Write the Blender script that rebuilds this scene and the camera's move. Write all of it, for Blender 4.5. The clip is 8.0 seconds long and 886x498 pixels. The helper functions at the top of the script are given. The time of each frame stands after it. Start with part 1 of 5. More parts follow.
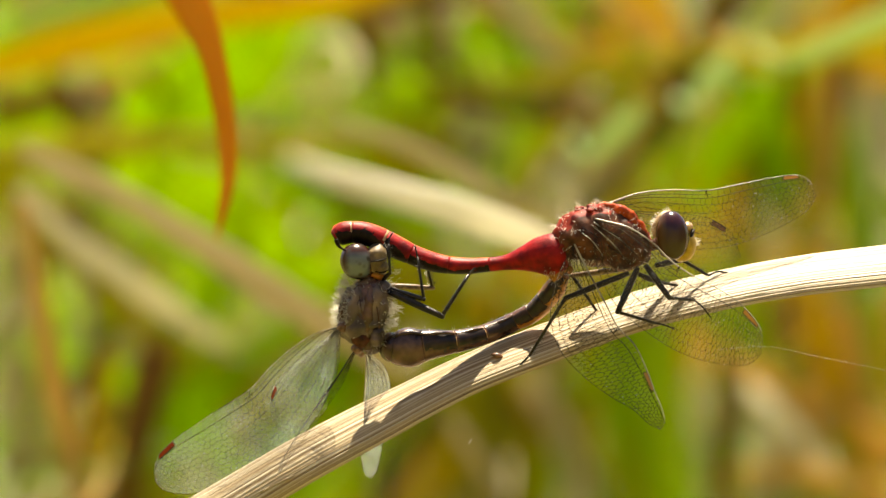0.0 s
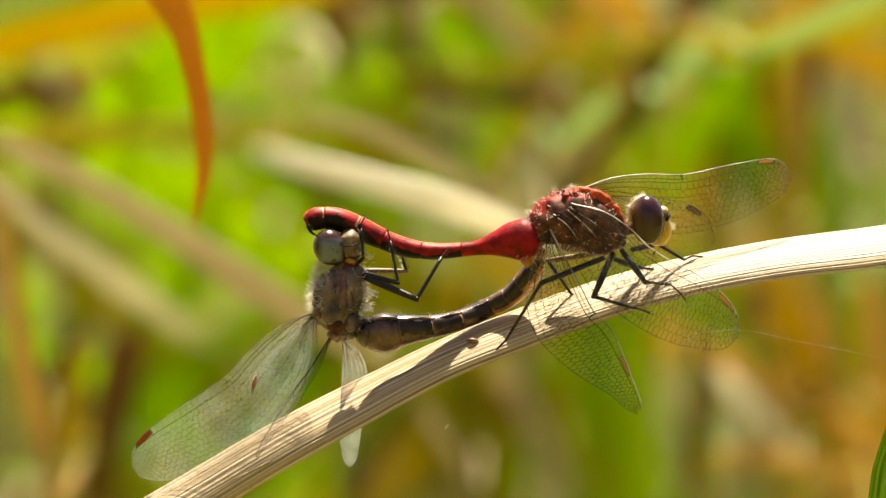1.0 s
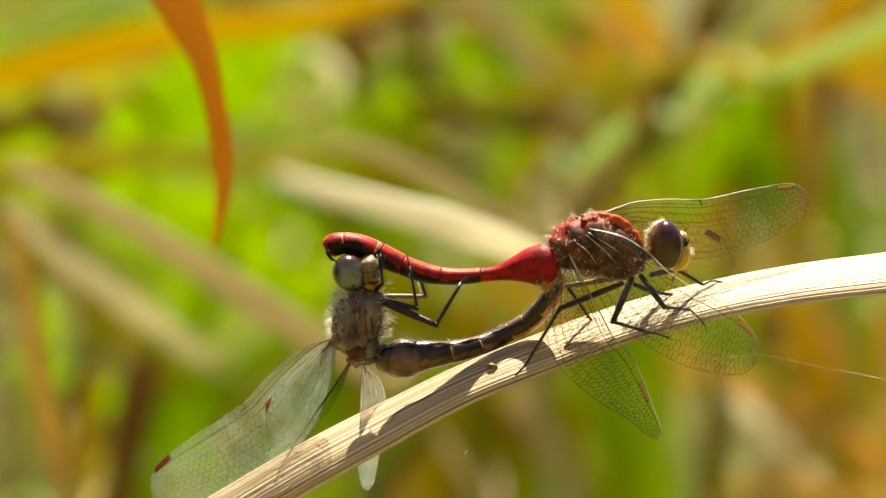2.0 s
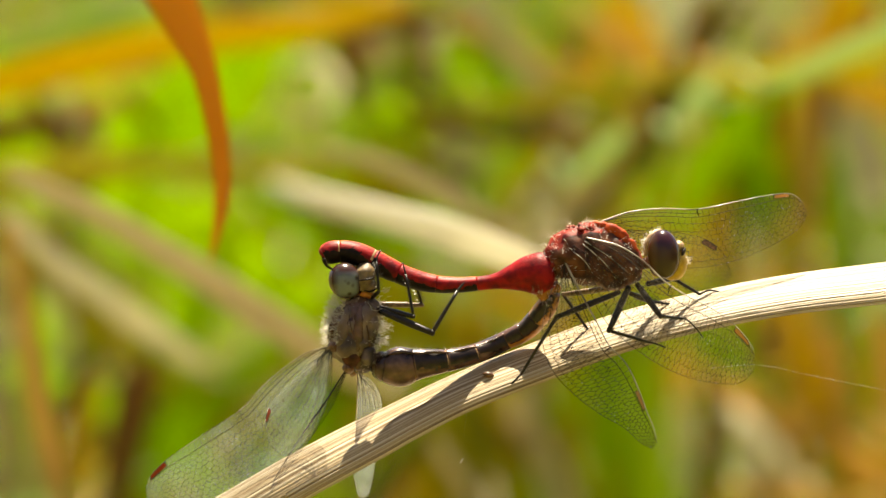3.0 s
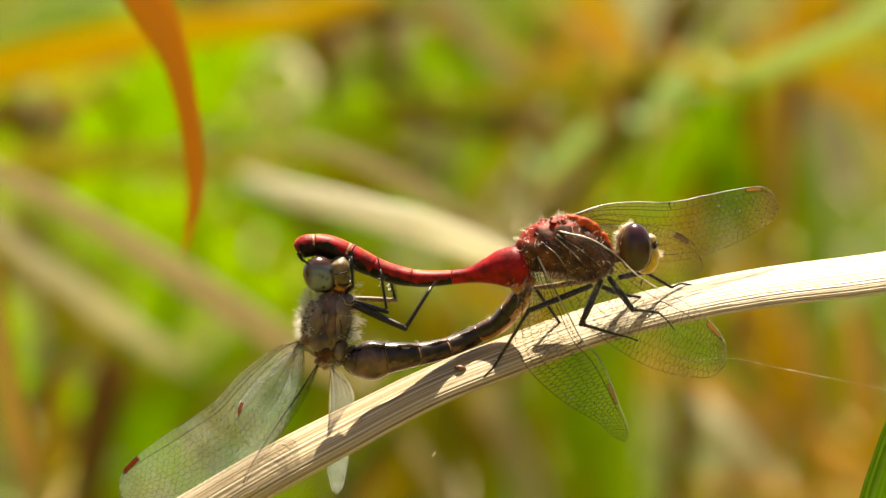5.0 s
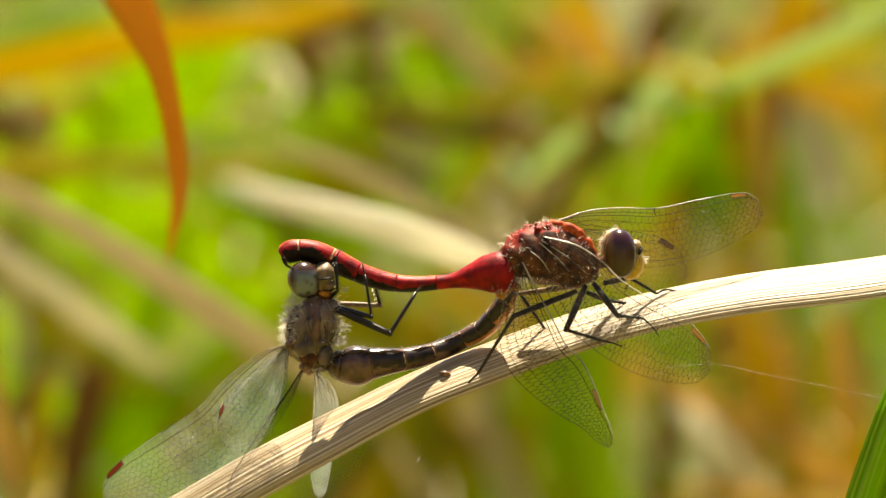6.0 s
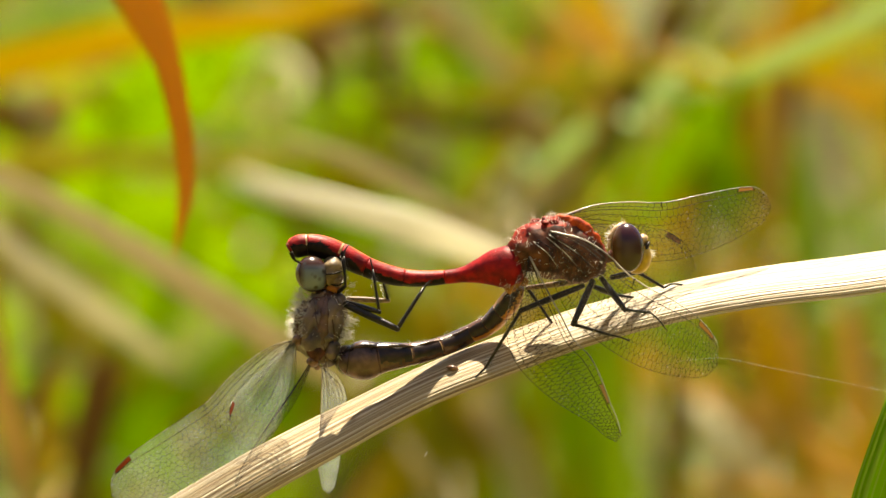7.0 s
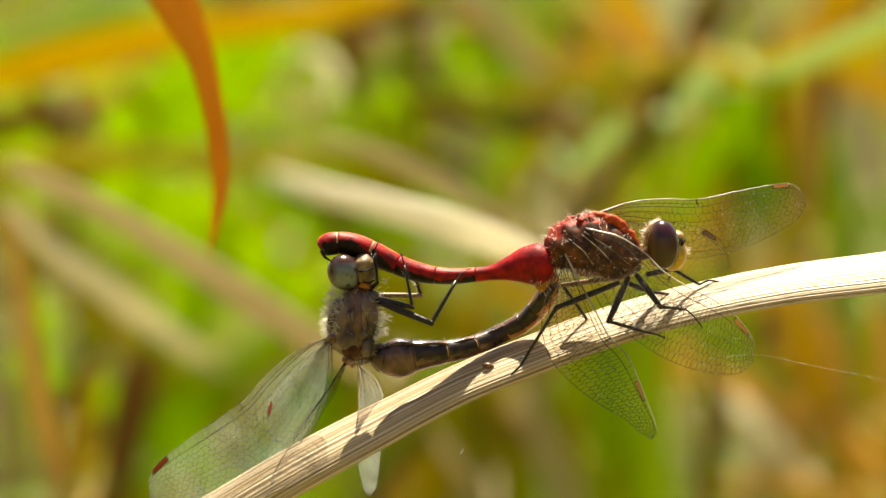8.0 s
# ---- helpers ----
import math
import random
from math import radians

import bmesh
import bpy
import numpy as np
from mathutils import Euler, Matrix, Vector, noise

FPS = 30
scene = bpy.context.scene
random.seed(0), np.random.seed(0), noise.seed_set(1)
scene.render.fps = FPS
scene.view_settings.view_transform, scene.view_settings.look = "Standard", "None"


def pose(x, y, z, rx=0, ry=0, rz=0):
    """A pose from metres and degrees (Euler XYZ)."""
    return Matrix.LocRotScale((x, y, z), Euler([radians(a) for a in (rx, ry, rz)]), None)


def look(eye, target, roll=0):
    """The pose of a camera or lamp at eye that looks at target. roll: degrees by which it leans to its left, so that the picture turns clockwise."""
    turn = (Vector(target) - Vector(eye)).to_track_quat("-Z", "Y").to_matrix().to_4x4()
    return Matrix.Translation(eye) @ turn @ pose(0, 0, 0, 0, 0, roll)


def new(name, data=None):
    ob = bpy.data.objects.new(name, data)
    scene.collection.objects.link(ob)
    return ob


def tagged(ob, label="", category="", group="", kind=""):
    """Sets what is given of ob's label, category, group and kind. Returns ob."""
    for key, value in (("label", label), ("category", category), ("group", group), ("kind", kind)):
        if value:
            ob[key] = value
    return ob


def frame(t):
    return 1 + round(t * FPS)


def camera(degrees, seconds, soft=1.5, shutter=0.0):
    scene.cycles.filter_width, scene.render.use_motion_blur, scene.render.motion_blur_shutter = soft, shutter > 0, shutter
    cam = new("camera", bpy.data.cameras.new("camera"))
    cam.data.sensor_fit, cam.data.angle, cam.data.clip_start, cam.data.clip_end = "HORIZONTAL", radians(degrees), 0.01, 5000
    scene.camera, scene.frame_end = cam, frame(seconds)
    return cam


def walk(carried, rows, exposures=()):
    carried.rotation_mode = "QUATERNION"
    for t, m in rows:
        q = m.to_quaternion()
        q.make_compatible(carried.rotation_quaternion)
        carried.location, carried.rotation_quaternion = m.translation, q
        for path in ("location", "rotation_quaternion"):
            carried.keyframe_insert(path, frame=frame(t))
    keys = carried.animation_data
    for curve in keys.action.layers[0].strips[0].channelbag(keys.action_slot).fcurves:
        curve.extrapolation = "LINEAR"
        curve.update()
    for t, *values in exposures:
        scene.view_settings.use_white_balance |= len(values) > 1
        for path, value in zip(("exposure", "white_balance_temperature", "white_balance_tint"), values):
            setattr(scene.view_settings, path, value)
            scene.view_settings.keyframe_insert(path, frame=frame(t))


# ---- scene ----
# The place is laid out in millimetres on the plane through the two insects: across, up, away.
ROOT = pose(0, 0, 0.45, -9, 0, 0)
EYE = 1200.0

cam = camera(3.742, 8.0, 1.5)
cam.data.dof.use_dof = True
cam.data.dof.focus_distance = 1.2
cam.data.dof.aperture_fstop = 42.0
cam.data.dof.aperture_blades = 0


def aim(yaw, pitch, roll, side=0.0, rise=0.0):
    """The camera's pose from small angles in degrees and a small sway of the hand in mm."""
    return ROOT @ pose(side / 1000, -EYE / 1000, rise / 1000) @ pose(0, 0, 0, 0, 0, yaw) @ pose(0, 0, 0, 90 + pitch) @ pose(0, 0, 0, 0, 0, roll)


walk(cam, [
    (0, aim(0.0000, 0.0000, 0.000, 0.00, 0.00)),
    (0.1, aim(-0.0019, -0.0237, -0.007, -0.34, -0.20)),
    (0.2, aim(0.0001, -0.0235, -0.014, -0.68, -0.40)),
    (0.3, aim(-0.0331, -0.0520, -0.022, -1.02, -0.60)),
    (0.4, aim(-0.0493, -0.0470, -0.029, -1.36, -0.80)),
    (0.5, aim(-0.0911, -0.0297, -0.036, -1.70, -1.00)),
    (0.6, aim(-0.1075, -0.0166, -0.076, -1.66, -1.06)),
    (0.7, aim(-0.1364, -0.0199, -0.116, -1.62, -1.12)),
    (0.8, aim(-0.1773, -0.0184, -0.155, -1.58, -1.18)),
    (0.9, aim(-0.1680, -0.0073, -0.195, -1.54, -1.24)),
    (1, aim(-0.1744, -0.0002, -0.235, -1.50, -1.30)),
    (1.1, aim(-0.1922, 0.0141, -0.231, -1.70, -1.32)),
    (1.2, aim(-0.2161, 0.0341, -0.227, -1.90, -1.34)),
    (1.3, aim(-0.2447, 0.0493, -0.223, -2.10, -1.36)),
    (1.4, aim(-0.2472, 0.0549, -0.220, -2.30, -1.38)),
    (1.5, aim(-0.2268, 0.0792, -0.216, -2.50, -1.40)),
    (1.6, aim(-0.1942, 0.0746, -0.299, -2.50, -1.40)),
    (1.7, aim(-0.1540, 0.1001, -0.383, -2.50, -1.40)),
    (2.8, aim(-0.1035, 0.1276, -0.080, -2.50, -1.40)),
    (2.9, aim(-0.1227, 0.1396, -0.090, -2.50, -1.40)),
    (3, aim(-0.1570, 0.1476, -0.100, -2.50, -1.40)),
    (3.1, aim(-0.1656, 0.1554, -0.101, -2.38, -1.40)),
    (3.2, aim(-0.1838, 0.1602, -0.102, -2.26, -1.40)),
    (3.3, aim(-0.1900, 0.1459, -0.103, -2.14, -1.40)),
    (3.4, aim(-0.1866, 0.1316, -0.105, -2.02, -1.40)),
    (3.5, aim(-0.2088, 0.1075, -0.106, -1.90, -1.40)),
    (3.6, aim(-0.2027, 0.1109, -0.134, -2.06, -1.40)),
    (3.7, aim(-0.2245, 0.0950, -0.163, -2.22, -1.40)),
    (3.8, aim(-0.2392, 0.0957, -0.192, -2.38, -1.40)),
    (3.9, aim(-0.2467, 0.1013, -0.221, -2.54, -1.40)),
    (4, aim(-0.2693, 0.1080, -0.250, -2.70, -1.40)),
    (4.1, aim(-0.2891, 0.1181, -0.224, -2.88, -1.40)),
    (4.2, aim(-0.3122, 0.1317, -0.199, -3.06, -1.40)),
    (4.3, aim(-0.3257, 0.1167, -0.173, -3.24, -1.40)),
    (4.4, aim(-0.3225, 0.1041, -0.148, -3.42, -1.40)),
    (4.5, aim(-0.3278, 0.0992, -0.122, -3.60, -1.40)),
    (4.6, aim(-0.3174, 0.1069, -0.124, -3.46, -1.42)),
    (4.7, aim(-0.3107, 0.1222, -0.127, -3.32, -1.44)),
    (4.8, aim(-0.3063, 0.1232, -0.129, -3.18, -1.46)),
    (4.9, aim(-0.2901, 0.1266, -0.131, -3.04, -1.48)),
    (5, aim(-0.2938, 0.1249, -0.133, -2.90, -1.50)),
    (5.1, aim(-0.3391, 0.1317, -0.092, -2.96, -1.51)),
    (5.2, aim(-0.3746, 0.1294, -0.050, -3.02, -1.52)),
    (6.3, aim(-0.4081, 0.1895, -0.034, -3.70, -1.60)),
    (6.4, aim(-0.4212, 0.2047, -0.032, -3.70, -1.60)),
    (6.5, aim(-0.4291, 0.2027, -0.031, -3.70, -1.60)),
    (6.6, aim(-0.4111, 0.2131, -0.050, -3.44, -1.56)),
    (6.7, aim(-0.3962, 0.2067, -0.070, -3.18, -1.52)),
    (6.8, aim(-0.3443, 0.1589, -0.090, -2.92, -1.48)),
    (6.9, aim(-0.3341, 0.1408, -0.109, -2.66, -1.44)),
    (7, aim(-0.3035, 0.1200, -0.129, -2.40, -1.40)),
    (7.1, aim(-0.2679, 0.0999, -0.170, -2.38, -1.40)),
    (7.2, aim(-0.2525, 0.0986, -0.211, -2.36, -1.40)),
    (7.3, aim(-0.2274, 0.0925, -0.252, -2.34, -1.40)),
    (7.4, aim(-0.1952, 0.0960, -0.293, -2.32, -1.40)),
    (7.5, aim(-0.1858, 0.0961, -0.334, -2.30, -1.40)),
    (7.6, aim(-0.1893, 0.1063, -0.324, -2.30, -1.40)),
    (7.7, aim(-0.1846, 0.1061, -0.315, -2.30, -1.40)),
    (7.8, aim(-0.1560, 0.1106, -0.306, -2.30, -1.40)),
    (7.9, aim(-0.1537, 0.1128, -0.296, -2.30, -1.40)),
    (8, aim(-0.1497, 0.1101, -0.287, -2.30, -1.40)),
])

# ---- light ----
SUN = Vector((0.02, 0.45, 0.94)).normalized()
world = bpy.data.worlds.new("sky")
scene.world = world
world.use_nodes = True
wn = world.node_tree
sky = wn.nodes.new("ShaderNodeTexSky")
sky.sky_type = "NISHITA"
sky.sun_disc = False
sky.sun_elevation = math.asin(SUN.z)
sky.sun_rotation = math.atan2(SUN.x, SUN.y)
wn.links.new(sky.outputs["Color"], wn.nodes["Background"].inputs["Color"])
wn.nodes["Background"].inputs["Strength"].default_value = 0.055
lamp = bpy.data.lights.new("sun", "SUN")
lamp.energy, lamp.angle, lamp.color = 5.0, radians(0.53), (1.0, 0.93, 0.80)
sun = new("sun", lamp)
sun.matrix_world = look(SUN * 3, (0, 0, 0))
scene.view_settings.exposure = 1.65
scene.view_settings.use_white_balance = True
scene.view_settings.white_balance_temperature = 7600
scene.view_settings.white_balance_tint = 8


# ---- materials ----
def material(name, rough=0.5, metal=0.0, spec=0.5):
    m = bpy.data.materials.new(name)
    m.use_nodes = True
    b = m.node_tree.nodes["Principled BSDF"]
    b.inputs["Roughness"].default_value = rough
    b.inputs["Metallic"].default_value = metal
    b.inputs["Specular IOR Level"].default_value = spec
    return m, m.node_tree, b


def ramp_node(nt, source, stops):
    r = nt.nodes.new("ShaderNodeValToRGB")
    els = r.color_ramp.elements
    while len(els) < len(stops):
        els.new(0.5)
    for e, (p, c) in zip(els, stops):
        e.position, e.color = p, (*c, 1)
    nt.links.new(source, r.inputs[0])
    return r.outputs[0]


def noise_node(nt, scale, detail=4.0, stretch=None, coord="Object"):
    n = nt.nodes.new("ShaderNodeTexNoise")
    n.inputs["Scale"].default_value = scale
    n.inputs["Detail"].default_value = detail
    tc = nt.nodes.new("ShaderNodeTexCoord")
    if stretch:
        mp = nt.nodes.new("ShaderNodeMapping")
        mp.inputs["Scale"].default_value = stretch
        nt.links.new(tc.outputs[coord], mp.inputs[0])
        nt.links.new(mp.outputs[0], n.inputs["Vector"])
    else:
        nt.links.new(tc.outputs[coord], n.inputs["Vector"])
    return n.outputs[0]


def bump_to(nt, b, source, strength, distance):
    k = nt.nodes.new("ShaderNodeBump")
    k.inputs["Strength"].default_value, k.inputs["Distance"].default_value = strength, distance
    nt.links.new(source, k.inputs["Height"])
    nt.links.new(k.outputs[0], b.inputs["Normal"])


def shell(name, dark, light, rough=0.3, scale=1500.0, spec=0.5, relief=0.25, glow=0.0):
    """Insect cuticle: mottled, finely pitted, glossy or dull."""
    m, nt, b = material(name, rough, 0.0, spec)
    n = noise_node(nt, scale, 5)
    nt.links.new(ramp_node(nt, n, [(0.36, dark), (0.64, light)]), b.inputs["Base Color"])
    bump_to(nt, b, noise_node(nt, scale * 5, 3), relief, 0.00005)
    b.inputs["Subsurface Weight"].default_value = glow
    b.inputs["Subsurface Radius"].default_value = (1.0, 0.25, 0.08)
    b.inputs["Subsurface Scale"].default_value = 0.0006
    return m


def leafy(name, stops, through_light=0.45, rough=0.6):
    """A blade that lets sunlight through, with stains and a colour of its own for each piece."""
    m, nt, b = material(name, rough, 0.0, 0.15)
    oi = nt.nodes.new("ShaderNodeObjectInfo")
    n = noise_node(nt, 40, 4)
    mix = nt.nodes.new("ShaderNodeMath")
    mix.operation = "MULTIPLY_ADD"
    mix.inputs[1].default_value = 0.55
    geo = nt.nodes.new("ShaderNodeNewGeometry")
    add = nt.nodes.new("ShaderNodeMath")
    add.operation = "ADD"
    nt.links.new(oi.outputs["Random"], add.inputs[0])
    nt.links.new(geo.outputs["Random Per Island"], add.inputs[1])
    fr = nt.nodes.new("ShaderNodeMath")
    fr.operation = "FRACT"
    nt.links.new(add.outputs[0], fr.inputs[0])
    half = nt.nodes.new("ShaderNodeMath")
    half.operation = "MULTIPLY"
    half.inputs[1].default_value = 0.6
    nt.links.new(fr.outputs[0], half.inputs[0])
    nt.links.new(n, mix.inputs[0])
    nt.links.new(half.outputs[0], mix.inputs[2])
    col = ramp_node(nt, mix.outputs[0], stops)
    nt.links.new(col, b.inputs["Base Color"])
    tr = nt.nodes.new("ShaderNodeBsdfTranslucent")
    nt.links.new(col, tr.inputs["Color"])
    ms = nt.nodes.new("ShaderNodeMixShader")
    ms.inputs[0].default_value = through_light
    nt.links.new(b.outputs[0], ms.inputs[1])
    nt.links.new(tr.outputs[0], ms.inputs[2])
    nt.links.new(ms.outputs[0], nt.nodes["Material Output"].inputs[0])
    return m


RED = shell("red cuticle", (0.11, 0.002, 0.004), (0.33, 0.007, 0.008), 0.46, 900, 0.16, 0.8, 0.35)
BLACK = shell("black cuticle", (0.003, 0.002, 0.002), (0.016, 0.008, 0.006), 0.4, 1500, 0.12)
# brighter orange copy of the red: the sunlit rim put into the colour
RED_LIT_RIM = shell("red cuticle with painted sunlit rim", (0.46, 0.05, 0.008), (0.68, 0.12, 0.015), 0.4, 900, 0.2, 0.5, 0.35)
RUST = shell("rust thorax cuticle", (0.07, 0.006, 0.005), (0.34, 0.032, 0.014), 0.5, 1500, 0.15, 0.8, 0.3)
RUST_BRIGHT = shell("bright rust shoulder cuticle", (0.24, 0.028, 0.008), (0.50, 0.085, 0.014), 0.5, 1600, 0.15, 0.8, 0.35)
BROWN = shell("brown thorax cuticle", (0.030, 0.009, 0.005), (0.15, 0.05, 0.022), 0.5, 900, 0.18, 0.7)
GREY = shell("grey brown cuticle", (0.020, 0.012, 0.009), (0.19, 0.13, 0.095), 0.42, 380, 0.4, 0.9)
UMBER_DARK = shell("black brown abdomen marking", (0.005, 0.003, 0.003), (0.030, 0.015, 0.011), 0.3, 1100, 0.35, 0.5)
UMBER = shell("umber abdomen cuticle", (0.022, 0.009, 0.006), (0.125, 0.062, 0.040), 0.27, 600, 0.45, 0.7)
AMBER = shell("amber cuticle", (0.22, 0.08, 0.012), (0.46, 0.19, 0.03), 0.35, 1000, 0.4, 0.4, 0.35)
YELLOW = shell("yellow face", (0.40, 0.23, 0.012), (0.60, 0.38, 0.025), 0.35, 1200)
TAN = shell("tan face", (0.36, 0.20, 0.09), (0.58, 0.38, 0.20), 0.4, 1200)
AMBER_DARK = shell("dark brown husk", (0.06, 0.025, 0.01), (0.20, 0.09, 0.04), 0.4, 3000)
HONEY = shell("honey face", (0.05, 0.03, 0.016), (0.27, 0.19, 0.10), 0.5, 700, 0.3, 0.9)
LEG = shell("black leg", (0.006, 0.004, 0.003), (0.022, 0.015, 0.010), 0.35, 2500, 0.3)
LEG_PALE = shell("brown leg base", (0.10, 0.06, 0.03), (0.25, 0.16, 0.08), 0.4, 2500)
VEIN = shell("dark wing vein", (0.014, 0.008, 0.004), (0.045, 0.028, 0.013), 0.5, 3000, 0.2)
VEIN_OLIVE = shell("olive wing vein", (0.036, 0.027, 0.012), (0.13, 0.105, 0.05), 0.45, 3000, 0.3)
VEIN_PALE = shell("pale wing vein", (0.08, 0.055, 0.03), (0.55, 0.49, 0.38), 0.3, 420, 0.7)
SILK = shell("spider silk", (0.7, 0.7, 0.7), (0.9, 0.9, 0.88), 0.2, 3000, 1.0)


def eye_material(name, upper, lower, spots, back=None):
    """Compound eye: dark cap, paler belly, a few dark flecks under a clear gloss."""
    m, nt, b = material(name, 0.22, 0.0, 0.3)
    tc = nt.nodes.new("ShaderNodeTexCoord")
    sp = nt.nodes.new("ShaderNodeSeparateXYZ")
    nt.links.new(tc.outputs["Generated"], sp.inputs[0])
    c = ramp_node(nt, sp.outputs["Z"], [(0.12, lower), (0.75, upper)] if not spots else [(0.02, upper), (0.14, lower), (0.60, lower), (0.78, upper)])
    if back:
        mb = nt.nodes.new("ShaderNodeMix")
        mb.data_type = "RGBA"
        nt.links.new(ramp_node(nt, sp.outputs["X"], [(0.14, (1, 1, 1)), (0.34, (0, 0, 0))]), mb.inputs[0])
        nt.links.new(c, mb.inputs[6])
        mb.inputs[7].default_value = (*back, 1)
        c = mb.outputs[2]
    if spots:
        rim = nt.nodes.new("ShaderNodeMix")
        rim.data_type = "RGBA"
        nt.links.new(ramp_node(nt, sp.outputs["X"], [(0.12, (1, 1, 1)), (0.32, (0, 0, 0)), (0.80, (0, 0, 0)), (0.92, (1, 1, 1))]), rim.inputs[0])
        nt.links.new(c, rim.inputs[6])
        rim.inputs[7].default_value = (*upper, 1)
        c = rim.outputs[2]
        v = nt.nodes.new("ShaderNodeTexVoronoi")
        v.inputs["Scale"].default_value = 3.6
        nt.links.new(tc.outputs["Generated"], v.inputs["Vector"])
        f = ramp_node(nt, v.outputs["Distance"], [(0.12, (1, 1, 1)), (0.34, (0, 0, 0))])
        mx = nt.nodes.new("ShaderNodeMix")
        mx.data_type = "RGBA"
        nt.links.new(f, mx.inputs[0])
        nt.links.new(c, mx.inputs[6])
        mx.inputs[7].default_value = (0.04, 0.035, 0.03, 1)
        c = mx.outputs[2]
    nt.links.new(c, b.inputs["Base Color"])
    b.inputs["Coat Weight"].default_value = 0.3
    b.inputs["Coat Roughness"].default_value = 0.1
    v2 = nt.nodes.new("ShaderNodeTexVoronoi")
    v2.inputs["Scale"].default_value = 90.0
    nt.links.new(tc.outputs["Generated"], v2.inputs["Vector"])
    bump_to(nt, b, v2.outputs["Distance"], 0.08, 0.00002)
    return m


EYE_RED = eye_material("dark red eye", (0.034, 0.008, 0.010), (0.055, 0.030, 0.010), False, (0.10, 0.045, 0.012))
EYE_GREY = eye_material("grey eye", (0.040, 0.014, 0.008), (0.12, 0.145, 0.145), True)


def wing_material(name, tint, cover, shine=0.25):
    """Clear membrane: mostly see-through, a milky film and a soft gleam."""
    m, nt, b = material(name, shine, 0.0, 0.9)
    b.inputs["Base Color"].default_value = (*tint, 1)
    tr = nt.nodes.new("ShaderNodeBsdfTransparent")
    tr.inputs["Color"].default_value = (0.99, 0.985, 0.97, 1)
    tl = nt.nodes.new("ShaderNodeBsdfTranslucent")
    tl.inputs["Color"].default_value = (*tint, 1)
    half = nt.nodes.new("ShaderNodeMixShader")
    half.inputs[0].default_value = 0.4
    ms = nt.nodes.new("ShaderNodeMixShader")
    n = noise_node(nt, 500, 3)
    r = ramp_node(nt, n, [(0.3, (cover * 0.6,) * 3), (0.75, (cover * 1.5,) * 3)])
    nt.links.new(r, ms.inputs[0])
    nt.links.new(b.outputs[0], half.inputs[1])
    nt.links.new(tl.outputs[0], half.inputs[2])
    nt.links.new(tr.outputs[0], ms.inputs[1])
    nt.links.new(half.outputs[0], ms.inputs[2])
    nt.links.new(ms.outputs[0], nt.nodes["Material Output"].inputs[0])
    bump_to(nt, b, noise_node(nt, 1500, 2), 0.35, 0.0001)
    return m


WING_CLEAR = wing_material("clear wing membrane", (0.65, 0.58, 0.42), 0.035)
WING_MILKY = wing_material("milky wing membrane", (0.66, 0.80, 0.74), 0.16)
WING_FROST = wing_material("frosted wing membrane", (0.72, 0.80, 0.78), 0.20)


